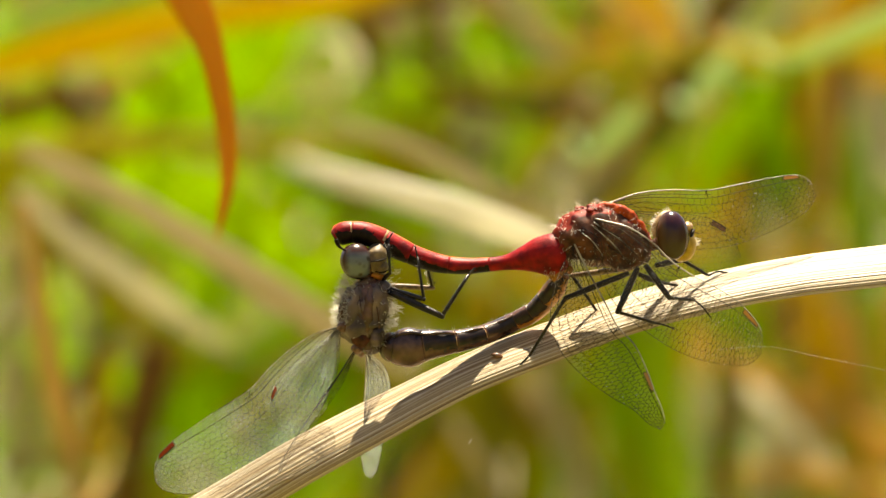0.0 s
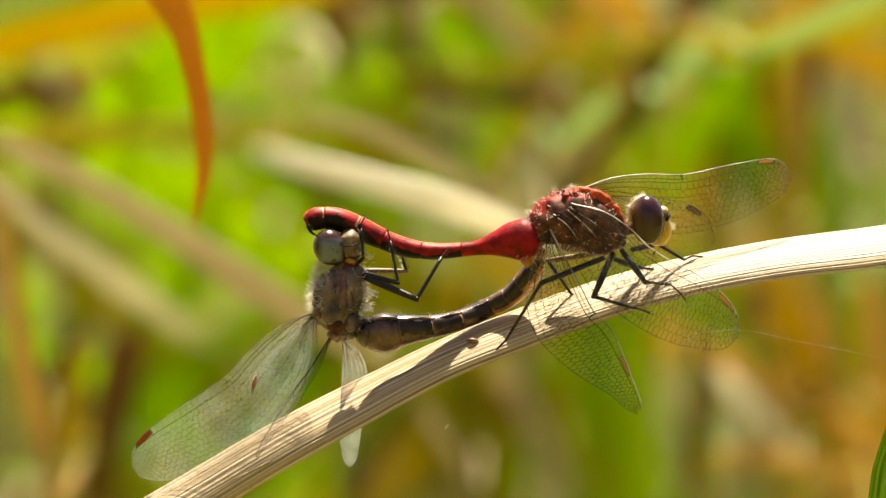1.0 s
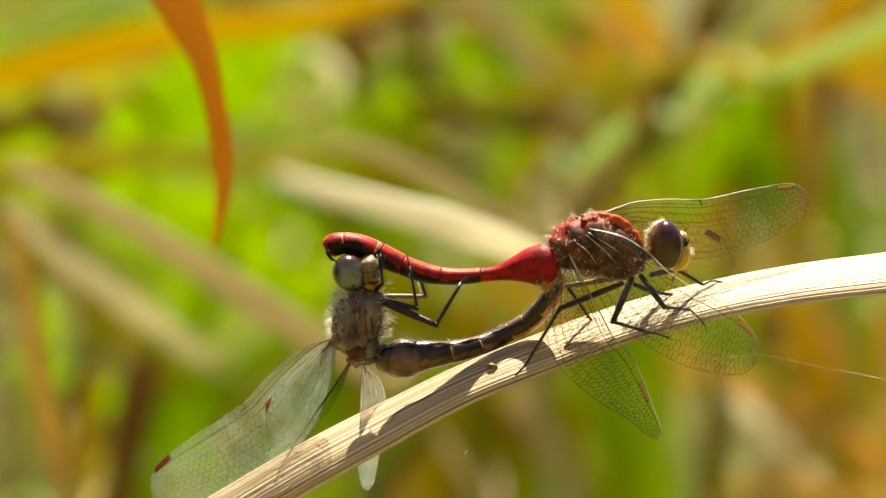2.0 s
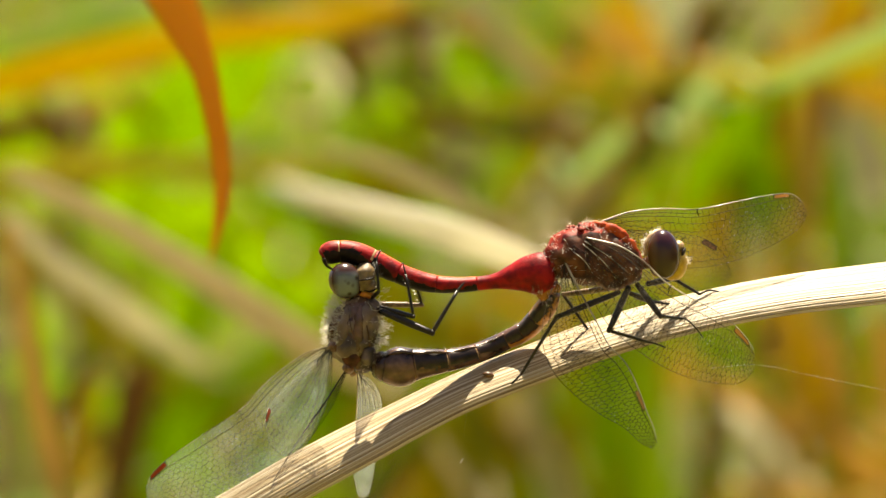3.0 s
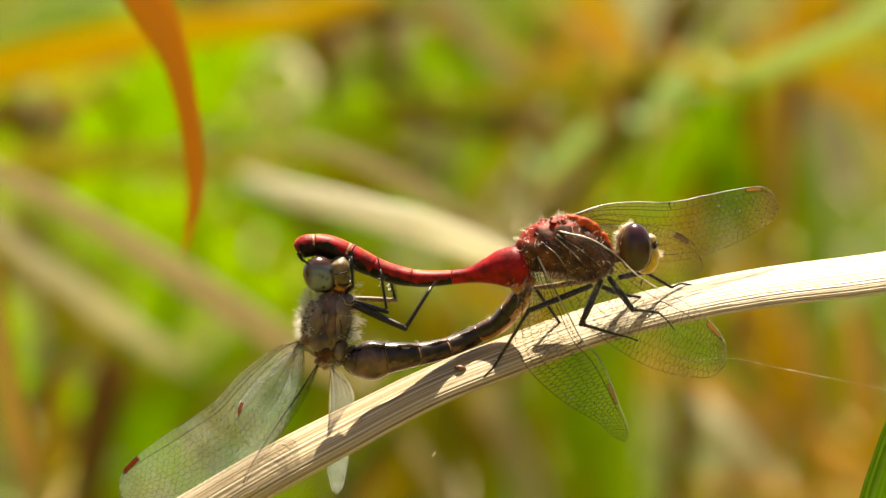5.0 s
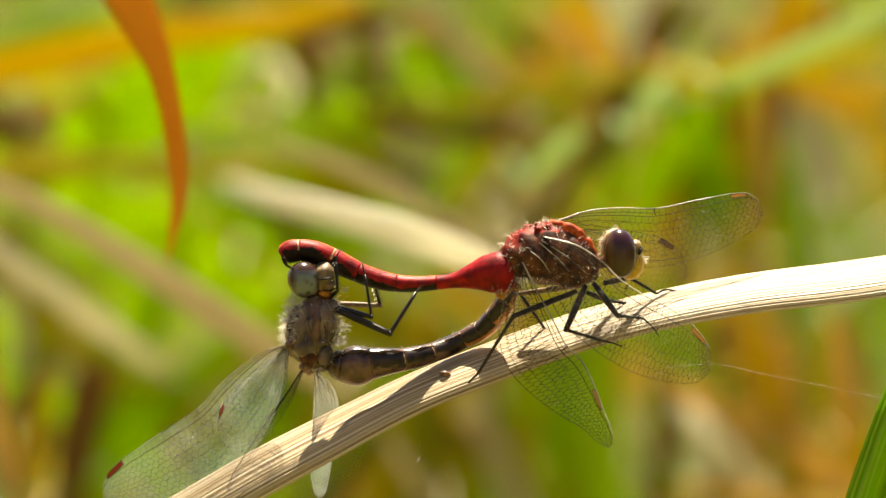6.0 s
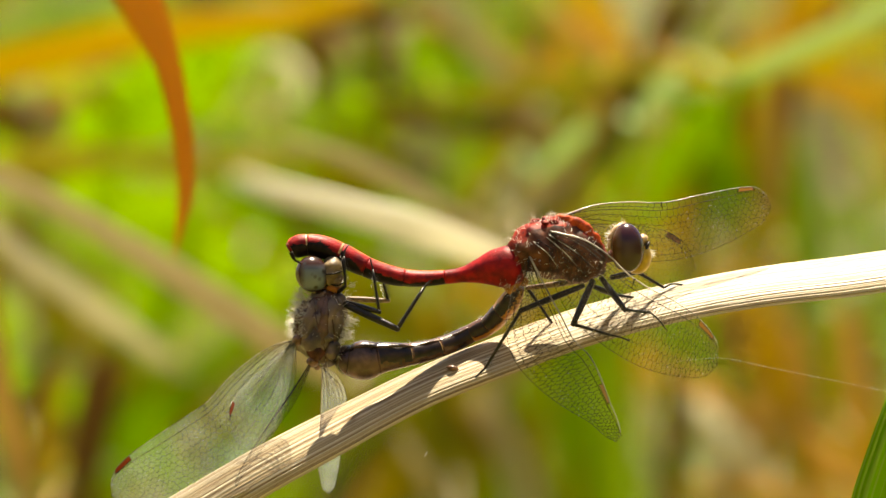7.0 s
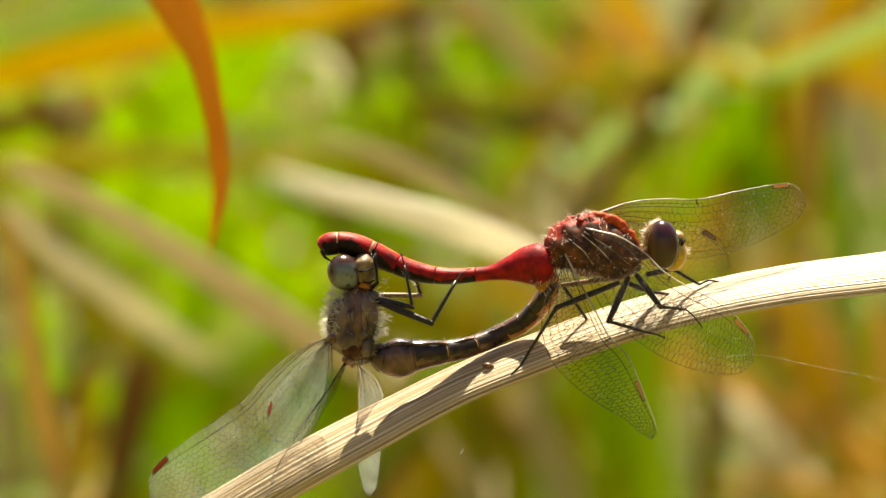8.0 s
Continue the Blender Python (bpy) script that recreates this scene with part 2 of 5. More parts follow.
def straw_material():
    """Dry reed: pale straw with fine fibres along its length, brown stains and flecks."""
    m, nt, b = material("dry straw", 0.42, 0.0, 0.5)
    uv = nt.nodes.new("ShaderNodeUVMap")

    def fibres(sx, sy, detail):
        mp = nt.nodes.new("ShaderNodeMapping")
        mp.inputs["Scale"].default_value = (sx, sy, 1)
        nt.links.new(uv.outputs[0], mp.inputs[0])
        n = nt.nodes.new("ShaderNodeTexNoise")
        n.inputs["Scale"].default_value, n.inputs["Detail"].default_value = 1.0, detail
        nt.links.new(mp.outputs[0], n.inputs["Vector"])
        return n.outputs[0]

    fine = fibres(170, 1.6, 3)
    broad = fibres(64, 0.7, 3)
    stain = fibres(9, 30, 5)
    add = nt.nodes.new("ShaderNodeMath")
    add.operation = "ADD"
    nt.links.new(fine, add.inputs[0])
    nt.links.new(broad, add.inputs[1])
    half = nt.nodes.new("ShaderNodeMath")
    half.operation = "MULTIPLY"
    half.inputs[1].default_value = 0.5
    nt.links.new(add.outputs[0], half.inputs[0])
    c = ramp_node(nt, half.outputs[0], [(0.405, (0.20, 0.125, 0.055)), (0.49, (0.54, 0.42, 0.25)), (0.58, (0.74, 0.65, 0.47))])
    f = ramp_node(nt, stain, [(0.60, (0, 0, 0)), (0.78, (0.7, 0.7, 0.7))])
    mx = nt.nodes.new("ShaderNodeMix")
    mx.data_type = "RGBA"
    nt.links.new(f, mx.inputs[0])
    nt.links.new(c, mx.inputs[6])
    mx.inputs[7].default_value = (0.22, 0.13, 0.06, 1)
    bands = ramp_node(nt, fibres(40, 0.5, 2), [(0.50, (0, 0, 0)), (0.64, (0.45, 0.45, 0.45))])
    mx3 = nt.nodes.new("ShaderNodeMix")
    mx3.data_type = "RGBA"
    nt.links.new(bands, mx3.inputs[0])
    nt.links.new(mx.outputs[2], mx3.inputs[6])
    mx3.inputs[7].default_value = (0.33, 0.22, 0.11, 1)
    mx = mx3
    fleck = ramp_node(nt, fibres(130, 90, 2), [(0.69, (0, 0, 0)), (0.77, (0.8, 0.8, 0.8))])
    mx2 = nt.nodes.new("ShaderNodeMix")
    mx2.data_type = "RGBA"
    nt.links.new(fleck, mx2.inputs[0])
    nt.links.new(mx.outputs[2], mx2.inputs[6])
    mx2.inputs[7].default_value = (0.16, 0.09, 0.04, 1)
    nt.links.new(mx2.outputs[2], b.inputs["Base Color"])
    bump_to(nt, b, half.outputs[0], 0.8, 0.0002)
    tl = nt.nodes.new("ShaderNodeBsdfTranslucent")
    nt.links.new(mx2.outputs[2], tl.inputs["Color"])
    ms = nt.nodes.new("ShaderNodeMixShader")
    ms.inputs[0].default_value = 0.2
    nt.links.new(b.outputs[0], ms.inputs[1])
    nt.links.new(tl.outputs[0], ms.inputs[2])
    nt.links.new(ms.outputs[0], nt.nodes["Material Output"].inputs[0])
    return m


STRAW = straw_material()
HAIR = leafy("pale hair", [(0.1, (0.84, 0.80, 0.72)), (0.9, (0.95, 0.93, 0.87))], 0.7, 0.4)
STIGMA_RED = leafy("red wing spot", [(0.1, (0.22, 0.04, 0.02)), (0.9, (0.40, 0.09, 0.035))], 0.5, 0.4)
STIGMA = leafy("orange wing spot", [(0.1, (0.50, 0.27, 0.07)), (0.9, (0.68, 0.42, 0.14))], 0.55, 0.4)
GREEN = leafy("green blade", [(0.1, (0.17, 0.31, 0.01)), (0.5, (0.26, 0.43, 0.014)), (0.9, (0.35, 0.50, 0.02))], 0.52)
LIME = leafy("sunlit lime blade", [(0.1, (0.36, 0.54, 0.025)), (0.9, (0.54, 0.70, 0.055))], 0.57)
OLIVE = leafy("olive blade", [(0.1, (0.25, 0.25, 0.02)), (0.9, (0.46, 0.41, 0.04))], 0.5)
CITRON = leafy("citron yellow blade", [(0.1, (0.42, 0.38, 0.02)), (0.9, (0.62, 0.56, 0.04))], 0.53)
GOLD = leafy("golden autumn blade", [(0.1, (0.48, 0.34, 0.03)), (0.9, (0.68, 0.50, 0.05))], 0.52)
ORANGE_DRY = leafy("stained orange leaf", [(0.1, (0.40, 0.15, 0.010)), (0.5, (0.57, 0.24, 0.018)), (0.9, (0.70, 0.36, 0.05))], 0.5)
PALE = leafy("bleached dry blade", [(0.1, (0.72, 0.69, 0.58)), (0.9, (0.86, 0.83, 0.72))], 0.5)
AMBERLEAF = leafy("amber autumn blade", [(0.1, (0.50, 0.36, 0.02)), (0.9, (0.63, 0.48, 0.04))], 0.52)
# pale colour for highlights on a stalk, laid on as pieces of their own
MINT_HIGHLIGHT = leafy("pale mint stalk highlight", [(0.1, (0.40, 0.56, 0.24)), (0.9, (0.56, 0.68, 0.36))], 0.5)
DUN = leafy("dun withered blade", [(0.1, (0.40, 0.34, 0.22)), (0.9, (0.60, 0.53, 0.37))], 0.5)
# tan of the unseen reeds that warm the fill light
FILL_REEDS = leafy("unseen fill reeds", [(0.1, (0.52, 0.42, 0.25)), (0.9, (0.76, 0.65, 0.42))], 0.2)
STONE = leafy("grey bleached blade", [(0.1, (0.42, 0.40, 0.29)), (0.9, (0.60, 0.57, 0.43))], 0.5)
RUSSET = leafy("russet withered blade", [(0.1, (0.13, 0.07, 0.02)), (0.9, (0.26, 0.14, 0.04))], 0.45)
OCHRE = leafy("ochre withered blade", [(0.1, (0.48, 0.32, 0.11)), (0.9, (0.64, 0.46, 0.18))], 0.5)
RIBBED = leafy("ribbed green blade", [(0.1, (0.20, 0.43, 0.010)), (0.9, (0.34, 0.60, 0.02))], 0.6)


def add_ribs(m, count, pale):
    """Lighter veins running along a blade."""
    nt = m.node_tree
    uv = nt.nodes.new("ShaderNodeUVMap")
    sp = nt.nodes.new("ShaderNodeSeparateXYZ")
    nt.links.new(uv.outputs[0], sp.inputs[0])
    f = nt.nodes.new("ShaderNodeMath")
    f.operation = "MULTIPLY"
    f.inputs[1].default_value = 2 * math.pi * count
    nt.links.new(sp.outputs["X"], f.inputs[0])
    w = nt.nodes.new("ShaderNodeMath")
    w.operation = "SINE"
    nt.links.new(f.outputs[0], w.inputs[0])
    fac = ramp_node(nt, w.outputs[0], [(0.55, (0, 0, 0)), (0.95, (0.75, 0.75, 0.75))])
    mx = nt.nodes.new("ShaderNodeMix")
    mx.data_type = "RGBA"
    nt.links.new(fac, mx.inputs[0])
    b, tr = nt.nodes["Principled BSDF"], nt.nodes["Translucent BSDF"]
    nt.links.new(b.inputs["Base Color"].links[0].from_socket, mx.inputs[6])
    mx.inputs[7].default_value = (*pale, 1)
    nt.links.new(mx.outputs[2], b.inputs["Base Color"])
    nt.links.new(mx.outputs[2], tr.inputs["Color"])


add_ribs(RIBBED, 18, (0.50, 0.64, 0.10))
DARK_OLIVE = leafy("dark olive stalk", [(0.1, (0.12, 0.11, 0.03)), (0.9, (0.22, 0.19, 0.06))], 0.4)
DARK = leafy("dark withered stalk", [(0.1, (0.08, 0.06, 0.02)), (0.9, (0.17, 0.125, 0.045))], 0.3)
SAGE = leafy("grey green blade", [(0.1, (0.38, 0.50, 0.20)), (0.9, (0.52, 0.62, 0.29))], 0.5)


# ---- building ----
def q(p):
    """A point given as (across, up, away) in mm."""
    return Vector((p[0], p[2] if len(p) > 2 else 0.0, p[1])) / 1000


def thing(name, at, label, category, group="", kind=""):
    ob = new(name)
    ob.empty_display_size = 0.005
    ob.matrix_world = ROOT @ Matrix.Translation(q(at))
    ob["base"] = tuple(q(at))
    return tagged(ob, label, category, group, kind)


def part(name, bm, mats, parent, label="", kind=""):
    """Links a bmesh, laid out on the common plane, as one mesh under a thing or a part."""
    me = bpy.data.meshes.new(name)
    top = parent
    while top.parent:
        top = top.parent
    base = Vector(top["base"])
    bmesh.ops.translate(bm, verts=bm.verts, vec=-base)
    bm.to_mesh(me)
    bm.free()
    for m in mats if isinstance(mats, (list, tuple)) else [mats]:
        me.materials.append(m)
    ob = new(name, me)
    ob.parent = parent
    return tagged(ob, label, kind=kind)


def spline(vals, n):
    """A smooth curve through rows of numbers, n steps in all."""
    v = np.array(vals, float)
    if len(v) == 2:
        return [v[0] + (v[1] - v[0]) * i / (n - 1) for i in range(n)]
    gap = np.maximum(np.linalg.norm(np.diff(v[:, :3], axis=0), axis=1), 1e-6)
    slope = np.diff(v, axis=0) / gap[:, None]
    tan = np.vstack([slope[0], (slope[:-1] * gap[1:, None] + slope[1:] * gap[:-1, None]) / (gap[1:] + gap[:-1])[:, None], slope[-1]])
    out = []
    for i in range(n):
        f = i / (n - 1) * (len(v) - 1)
        k = min(int(f), len(v) - 2)
        t = f - k
        ga, gb = min(gap[k], 2 * gap[max(k - 1, 0)]), min(gap[k], 2 * gap[min(k + 1, len(gap) - 1)])
        out.append((2 * t ** 3 - 3 * t * t + 1) * v[k] + (t ** 3 - 2 * t * t + t) * ga * tan[k] + (3 * t * t - 2 * t ** 3) * v[k + 1] + (t ** 3 - t * t) * gb * tan[k + 1])
    return out


def tube(bm, rows, n=24, seg=12, turn=0.0, pick=None, ridge=None, ref=(0, -1, 0), straight=False):
    """Sweeps an ellipse along rows of (across, up, away, half width, half depth). pick(s, angle) gives the material, ridge(s, angle) a factor."""
    rows = [list(r) if len(r) > 4 else [*r, r[3]] for r in rows]
    pts = [np.array(r, float) for r in rows] if straight else spline(rows, n)
    n = len(pts)
    uv = bm.loops.layers.uv.verify()
    rings = []
    dist, last, along = [], None, 0.0
    cents = [q(p) for p in pts]
    for i, p in enumerate(pts):
        t = (cents[min(i + 1, n - 1)] - cents[max(i - 1, 0)]).normalized()
        nn = Vector(ref).cross(t)
        nn = nn.normalized() if nn.length > 1e-6 else Vector((0, 0, 1))
        bb = t.cross(nn)
        if last is not None:
            along += (cents[i] - last).length
        last = cents[i]
        dist.append(along)
        lean = radians(turn(i / (n - 1)) if callable(turn) else turn)
        ring = []
        for j in range(seg):
            a = 2 * math.pi * j / seg
            w, d = max(p[3], 0.004) * math.cos(a), max(p[4], 0.004) * math.sin(a)
            f = ridge(i / (n - 1), a) if ridge else 1.0
            c, s = math.cos(lean), math.sin(lean)
            off = (nn * (w * c - d * s) + bb * (w * s + d * c)) * f / 1000
            ring.append(bm.verts.new(cents[i] + off))
        rings.append(ring)
    for i in range(n - 1):
        for j in range(seg):
            k = (j + 1) % seg
            f = bm.faces.new((rings[i][j], rings[i][k], rings[i + 1][k], rings[i + 1][j]))
            f.smooth = True
            if pick:
                f.material_index = pick((i + 0.5) / (n - 1), 2 * math.pi * (j + 0.5) / seg)
            for lp, (jj, ii) in zip(f.loops, ((j, i), (j + 1, i), (j + 1, i + 1), (j, i + 1))):
                lp[uv].uv = (jj / seg, dist[ii] * 10)
    for ring, s in ((rings[0][::-1], 0.0), (rings[-1], 1.0)):
        f = bm.faces.new(ring)
        f.smooth = True
        if pick:
            f.material_index = pick(s, 0)
    return cents


def ball(bm, c, r, tilt=0.0, seg=24, mat=0):
    """An ellipsoid of half axes r = (across, up, away), leaning by tilt degrees on the plane."""
    m = Matrix.Translation(q(c)) @ pose(0, 0, 0, 0, tilt, 0) @ Matrix.Diagonal((r[0] / 1000, r[2] / 1000, r[1] / 1000, 1))
    made = bmesh.ops.create_uvsphere(bm, u_segments=seg, v_segments=seg * 2 // 3, radius=1, matrix=m)
    for v in made["verts"]:
        for f in v.link_faces:
            f.smooth, f.material_index = True, mat


def strand(bm, a, b, ra, rb):
    """A thin three-sided rod between two places in metres, radii in mm."""
    t = b - a
    if t.length < 1e-7:
        return
    t.normalize()
    u = t.orthogonal().normalized()
    w = t.cross(u)
    va, vb = [], []
    for k in range(3):
        o = u * math.cos(k * 2.0944) + w * math.sin(k * 2.0944)
        va.append(bm.verts.new(a + o * ra / 1000))
        vb.append(bm.verts.new(b + o * rb / 1000))
    for k in range(3):
        f = bm.faces.new((va[k], va[(k + 1) % 3], vb[(k + 1) % 3], vb[k]))
        f.smooth = True
    bm.faces.new(va[::-1])
    bm.faces.new(vb)


def hairs(parent, name, spots, rng, label=""):
    """Soft bristles: spots are (place, outward way, spread mm, length mm, count)."""
    bm = bmesh.new()
    for c, way, spread, length, count in spots:
        for _ in range(count):
            a = q(c) + Vector((rng.uniform(-1, 1), rng.uniform(-1, 1), rng.uniform(-1, 1))) * spread / 1000
            d = (Vector((way[0], way[2], way[1])).normalized() + Vector((rng.gauss(0, .35), rng.gauss(0, .35), rng.gauss(0, .35)))).normalized()
            l = length * rng.uniform(0.5, 1.2) / 1000
            b = a + d * l * 0.6
            c2 = b + (d + Vector((rng.gauss(0, .3), 0, rng.gauss(0, .3) - .1))).normalized() * l * 0.4
            strand(bm, a, b, 0.022, 0.016)
            strand(bm, b, c2, 0.016, 0.006)
    return part(name, bm, HAIR, parent, label, kind="stuff")


def rod(bm, pts, r0, r1, sides=6):
    """A smooth thin rod through places in metres, tapering from r0 to r1 mm."""
    last, n = None, len(pts)
    for i, p in enumerate(pts):
        t = (pts[min(i + 1, n - 1)] - pts[max(i - 1, 0)]).normalized()
        u = Vector((0.13, 1, 0.21)).cross(t).normalized()
        w = t.cross(u)
        r = (r0 + (r1 - r0) * i / (n - 1)) / 1000
        ring = [bm.verts.new(p + (u * math.cos(2 * math.pi * k / sides) + w * math.sin(2 * math.pi * k / sides)) * r) for k in range(sides)]
        if last:
            for k in range(sides):
                f = bm.faces.new((last[k], last[(k + 1) % sides], ring[(k + 1) % sides], ring[k]))
                f.smooth = True
        else:
            bm.faces.new(ring[::-1])
        last = ring
    bm.faces.new(last)


def rough_up(bm, amount, scale):
    """Pushes the surface in and out by up to amount mm, in lumps of about 1 / scale mm."""
    bm.normal_update()
    for v in bm.verts:
        v.co += v.normal * noise.noise(v.co * 1000 * scale) * amount / 1000


def fur(body, count, length, seed, keep, name="fur", lie=0.35, mat=None):
    """Soft hairs growing from the faces of a body whose outward way passes keep(way, place in mm)."""
    rng = random.Random(seed)
    top = body.parent
    while top.parent:
        top = top.parent
    base = Vector(top["base"])
    faces = [(p.center.copy(), p.normal.copy()) for p in body.data.polygons if p.area < 4e-7]
    faces = [(c, n) for c, n in faces if keep(n, (c + base) * 1000)]
    bm = bmesh.new()
    for _ in range(count if faces else 0):
        c, n = rng.choice(faces)
        a = c + base + Vector([rng.gauss(0, .00006) for _ in range(3)])
        d = (n + Vector([rng.gauss(0, lie) for _ in range(3)])).normalized()
        l = length * rng.uniform(0.4, 1.2) / 1000
        b = a + d * l * 0.6
        e = b + (d + Vector([rng.gauss(0, .3) for _ in range(3)])).normalized() * l * 0.4
        strand(bm, a, b, 0.02, 0.014)
        strand(bm, b, e, 0.014, 0.005)
    return part(name, bm, mat or HAIR, body, kind="stuff")


def along(rows, n=161):
    """A curve through a few places in mm as a function of the share of its length."""
    pts = np.array(spline(rows, n))
    run = np.concatenate([[0], np.cumsum(np.linalg.norm(np.diff(pts, axis=0), axis=1))])
    run /= run[-1]
    return lambda s: np.array([np.interp(s, run, pts[:, k]) for k in range(3)])


def wing(parent, name, lead, trail, membrane, veins, spot, seed, label="", edge=None, stig=(.86, .915), fine=1.0, bands=9, thick=1.0, rim=1.0, specks=0, fan=1.0):
    """A wing between its leading and its trailing edge, both given from hinge to tip."""
    rng = random.Random(seed)
    front, rear = along(lead), along(trail)
    flat = (q(lead[-1]) - q(lead[0])).cross(q(trail[len(trail) // 2]) - q(lead[0])).normalized()

    def at(s, t):
        s, t = min(1.0, max(0.0, s)), min(1.0, max(0.0, t))
        return q(front(s) * (1 - t) + rear(s) * t) + flat * 0.00022 * math.sin(t * 11.0) * (1 - s) * min(1, s * 6)

    bm = bmesh.new()
    ns, ntt = 40, 12
    grid = [[bm.verts.new(at(i / ns, j / ntt)) for j in range(ntt + 1)] for i in range(ns + 1)]
    for i in range(ns):
        for j in range(ntt):
            f = bm.faces.new((grid[i][j], grid[i + 1][j], grid[i + 1][j + 1], grid[i][j + 1]))
            f.smooth = True
    w = part(name, bm, membrane, parent, label)

    # network of cells, finer towards the trailing edge
    bm = bmesh.new()
    cells, rows = int(30 * fine), bands
    bounds = [0.13 + (1 - 0.13) * (r / rows) ** 0.92 for r in range(rows + 1)]
    node = {}
    for r in range(rows + 1):
        for k in range(2 * cells + 1):
            s = k / (2 * cells)
            d = (bounds[min(r + 1, rows)] - bounds[r]) if r < rows else 0
            zig = 0.20 if s > 0.3 else 0.10
            off = 0.0 if r in (0, rows) else (zig if k % 2 == r % 2 else -zig) * d
            js = 0 if k in (0, 2 * cells) else rng.gauss(0, 0.27) / (2 * cells)
            jt = 0 if r in (0, rows) else rng.gauss(0, 0.14) * d
            node[r, k] = at(s + js, bounds[r] + off + jt)
    for r in range(rows + 1):
        for k in range(2 * cells):
            rad = (0.026 if r == 0 else 0.016 if r < rows else 0.020) * thick * (1.15 - 0.35 * k / (2 * cells))
            strand(bm, node[r, k], node[r, k + 1], rad, rad)
            if r < rows and k % 2 == r % 2:
                strand(bm, node[r, k], node[r + 1, k], 0.012 * thick, 0.012 * thick)
    # ladder of cross veins behind the leading edge
    for k in range(1, 34):
        s = k / 34
        if stig[0] < s < stig[1]:
            continue
        if s < 0.5:
            strand(bm, at(s, 0), at(s + 0.004, 0.07), 0.017, 0.017)
            strand(bm, at(s, 0.07), at(s - 0.004, 0.13), 0.017, 0.017)
        else:
            strand(bm, at(s, 0), at(s + 0.006, 0.13), 0.017, 0.017)
    if spot is not None:
        ring = [at(stig[0] - .004, 0.0), at(stig[1] + .004, 0.0), at(stig[1] + .012, 0.09), at(stig[0] - .010, 0.09)]
        for k in range(4):
            strand(bm, ring[k], ring[(k + 1) % 4], 0.04, 0.04)
    for k in range(20):
        strand(bm, at(k / 40, 0.07), at((k + 1) / 40, 0.07), 0.03, 0.03)
    # long veins fanning out from the hinge, and one bow past the middle
    for way in (0.22, 0.36, 0.52, 0.70, 0.86) if fan else ():
        prev = at(0.0, 0.5)
        for k in range(1, 11):
            cur = at(k / 10 * 0.62, 0.5 + (way - 0.5) * min(1, k / 3) + 0.05 * (k / 10) ** 2)
            strand(bm, prev, cur, (0.034 - 0.0022 * k) * fan, (0.032 - 0.0022 * k) * fan)
            prev = cur
    part("venation", bm, veins, w)

    bm = bmesh.new()
    rod(bm, [at(k / 90 * .985, 0) for k in range(91)], 0.070 * rim, 0.022 * rim)
    part("leading_edge", bm, edge or veins, w)
    # the notch where the leading edge is jointed
    bm = bmesh.new()
    strand(bm, at(.475, -0.01), at(.485, 0.13), 0.06 * rim, 0.03 * rim)
    ball(bm, front(.478), (.07 * rim,) * 3, 0, 8)
    part("nodus", bm, veins, w)

    # small bright balls modelled in place of the membrane's sparkles
    if specks:
        bm = bmesh.new()
        for _ in range(specks):
            u, v = (rng.uniform(.55, 1.0), rng.uniform(0, 1)) if rng.random() < .7 else (rng.uniform(.1, 1), rng.choice((0.0, 1.0)))
            p = at(u, v) * 1000
            ball(bm, (p.x, p.z, p.y - .03), tuple(rng.uniform(.015, .05) for _ in range(3)), rng.uniform(0, 90), 6)
        part("glint_specks", bm, SILK, w, "bright specks standing in for glints on the membrane", kind="stuff")

    if spot is None:
        return w
    bm = bmesh.new()
    nrm = flat * 0.00003
    top, low = [], []
    for s, t in [(stig[0], 0.01), (stig[1], 0.01), (stig[1] + .008, 0.085), (stig[0] - .006, 0.085)]:
        top.append(bm.verts.new(at(s, t) + nrm))
        low.append(bm.verts.new(at(s, t) - nrm))
    bm.faces.new(top)
    bm.faces.new(low[::-1])
    for k in range(4):
        bm.faces.new((top[k], low[k], low[(k + 1) % 4], top[(k + 1) % 4]))
    part("wing_spot", bm, spot, w, "orange-brown wing spot")
    return w


def leg(parent, joints, radii, mats, seed, spines=True, label=""):
    """Thigh, shin and foot, one mesh each; joints are hip, knee, ankle, foot points."""
    rng = random.Random(seed)
    hip, knee, ankle, *toes = joints
    bm = bmesh.new()
    mid = [(hip[i] + knee[i]) / 2 for i in range(3)]
    tube(bm, [(*hip, radii[0] * .8), (*mid, radii[0]), (*knee, radii[0] * .75)], 9, 10)
    ball(bm, knee, (radii[0] * .8,) * 3, 0, 8)
    thigh = part("leg", bm, mats[0], parent, label)
    bm = bmesh.new()
    tube(bm, [(*knee, radii[1]), (*ankle, radii[1] * .75)], 6, 8)
    if spines:
        a, b = q(knee), q(ankle)
        d = (b - a).normalized()
        sd = d.cross(Vector((0, 1, 0))).normalized()
        for k in range(18):
            p = a + (b - a) * (0.06 + 0.9 * k / 18)
            for sg in (1, -1):
                tipw = (sd * sg + d * 0.7 + Vector((0, rng.gauss(0, .4), 0))).normalized()
                strand(bm, p, p + tipw * rng.uniform(0.35, 0.65) / 1000, 0.028, 0.008)
    part("shin", bm, mats[1], thigh)
    bm = bmesh.new()
    r = radii[1] * .6
    tube(bm, [(*ankle, r)] + [(*p, r * .8) for p in toes], 10, 8)
    a = q(toes[-1])
    for sg in (-1, 1):
        strand(bm, a, a + Vector((0.0002 * sg, -0.0001, -0.00025)), 0.03, 0.008)
    part("foot", bm, mats[1], thigh)
    return thigh


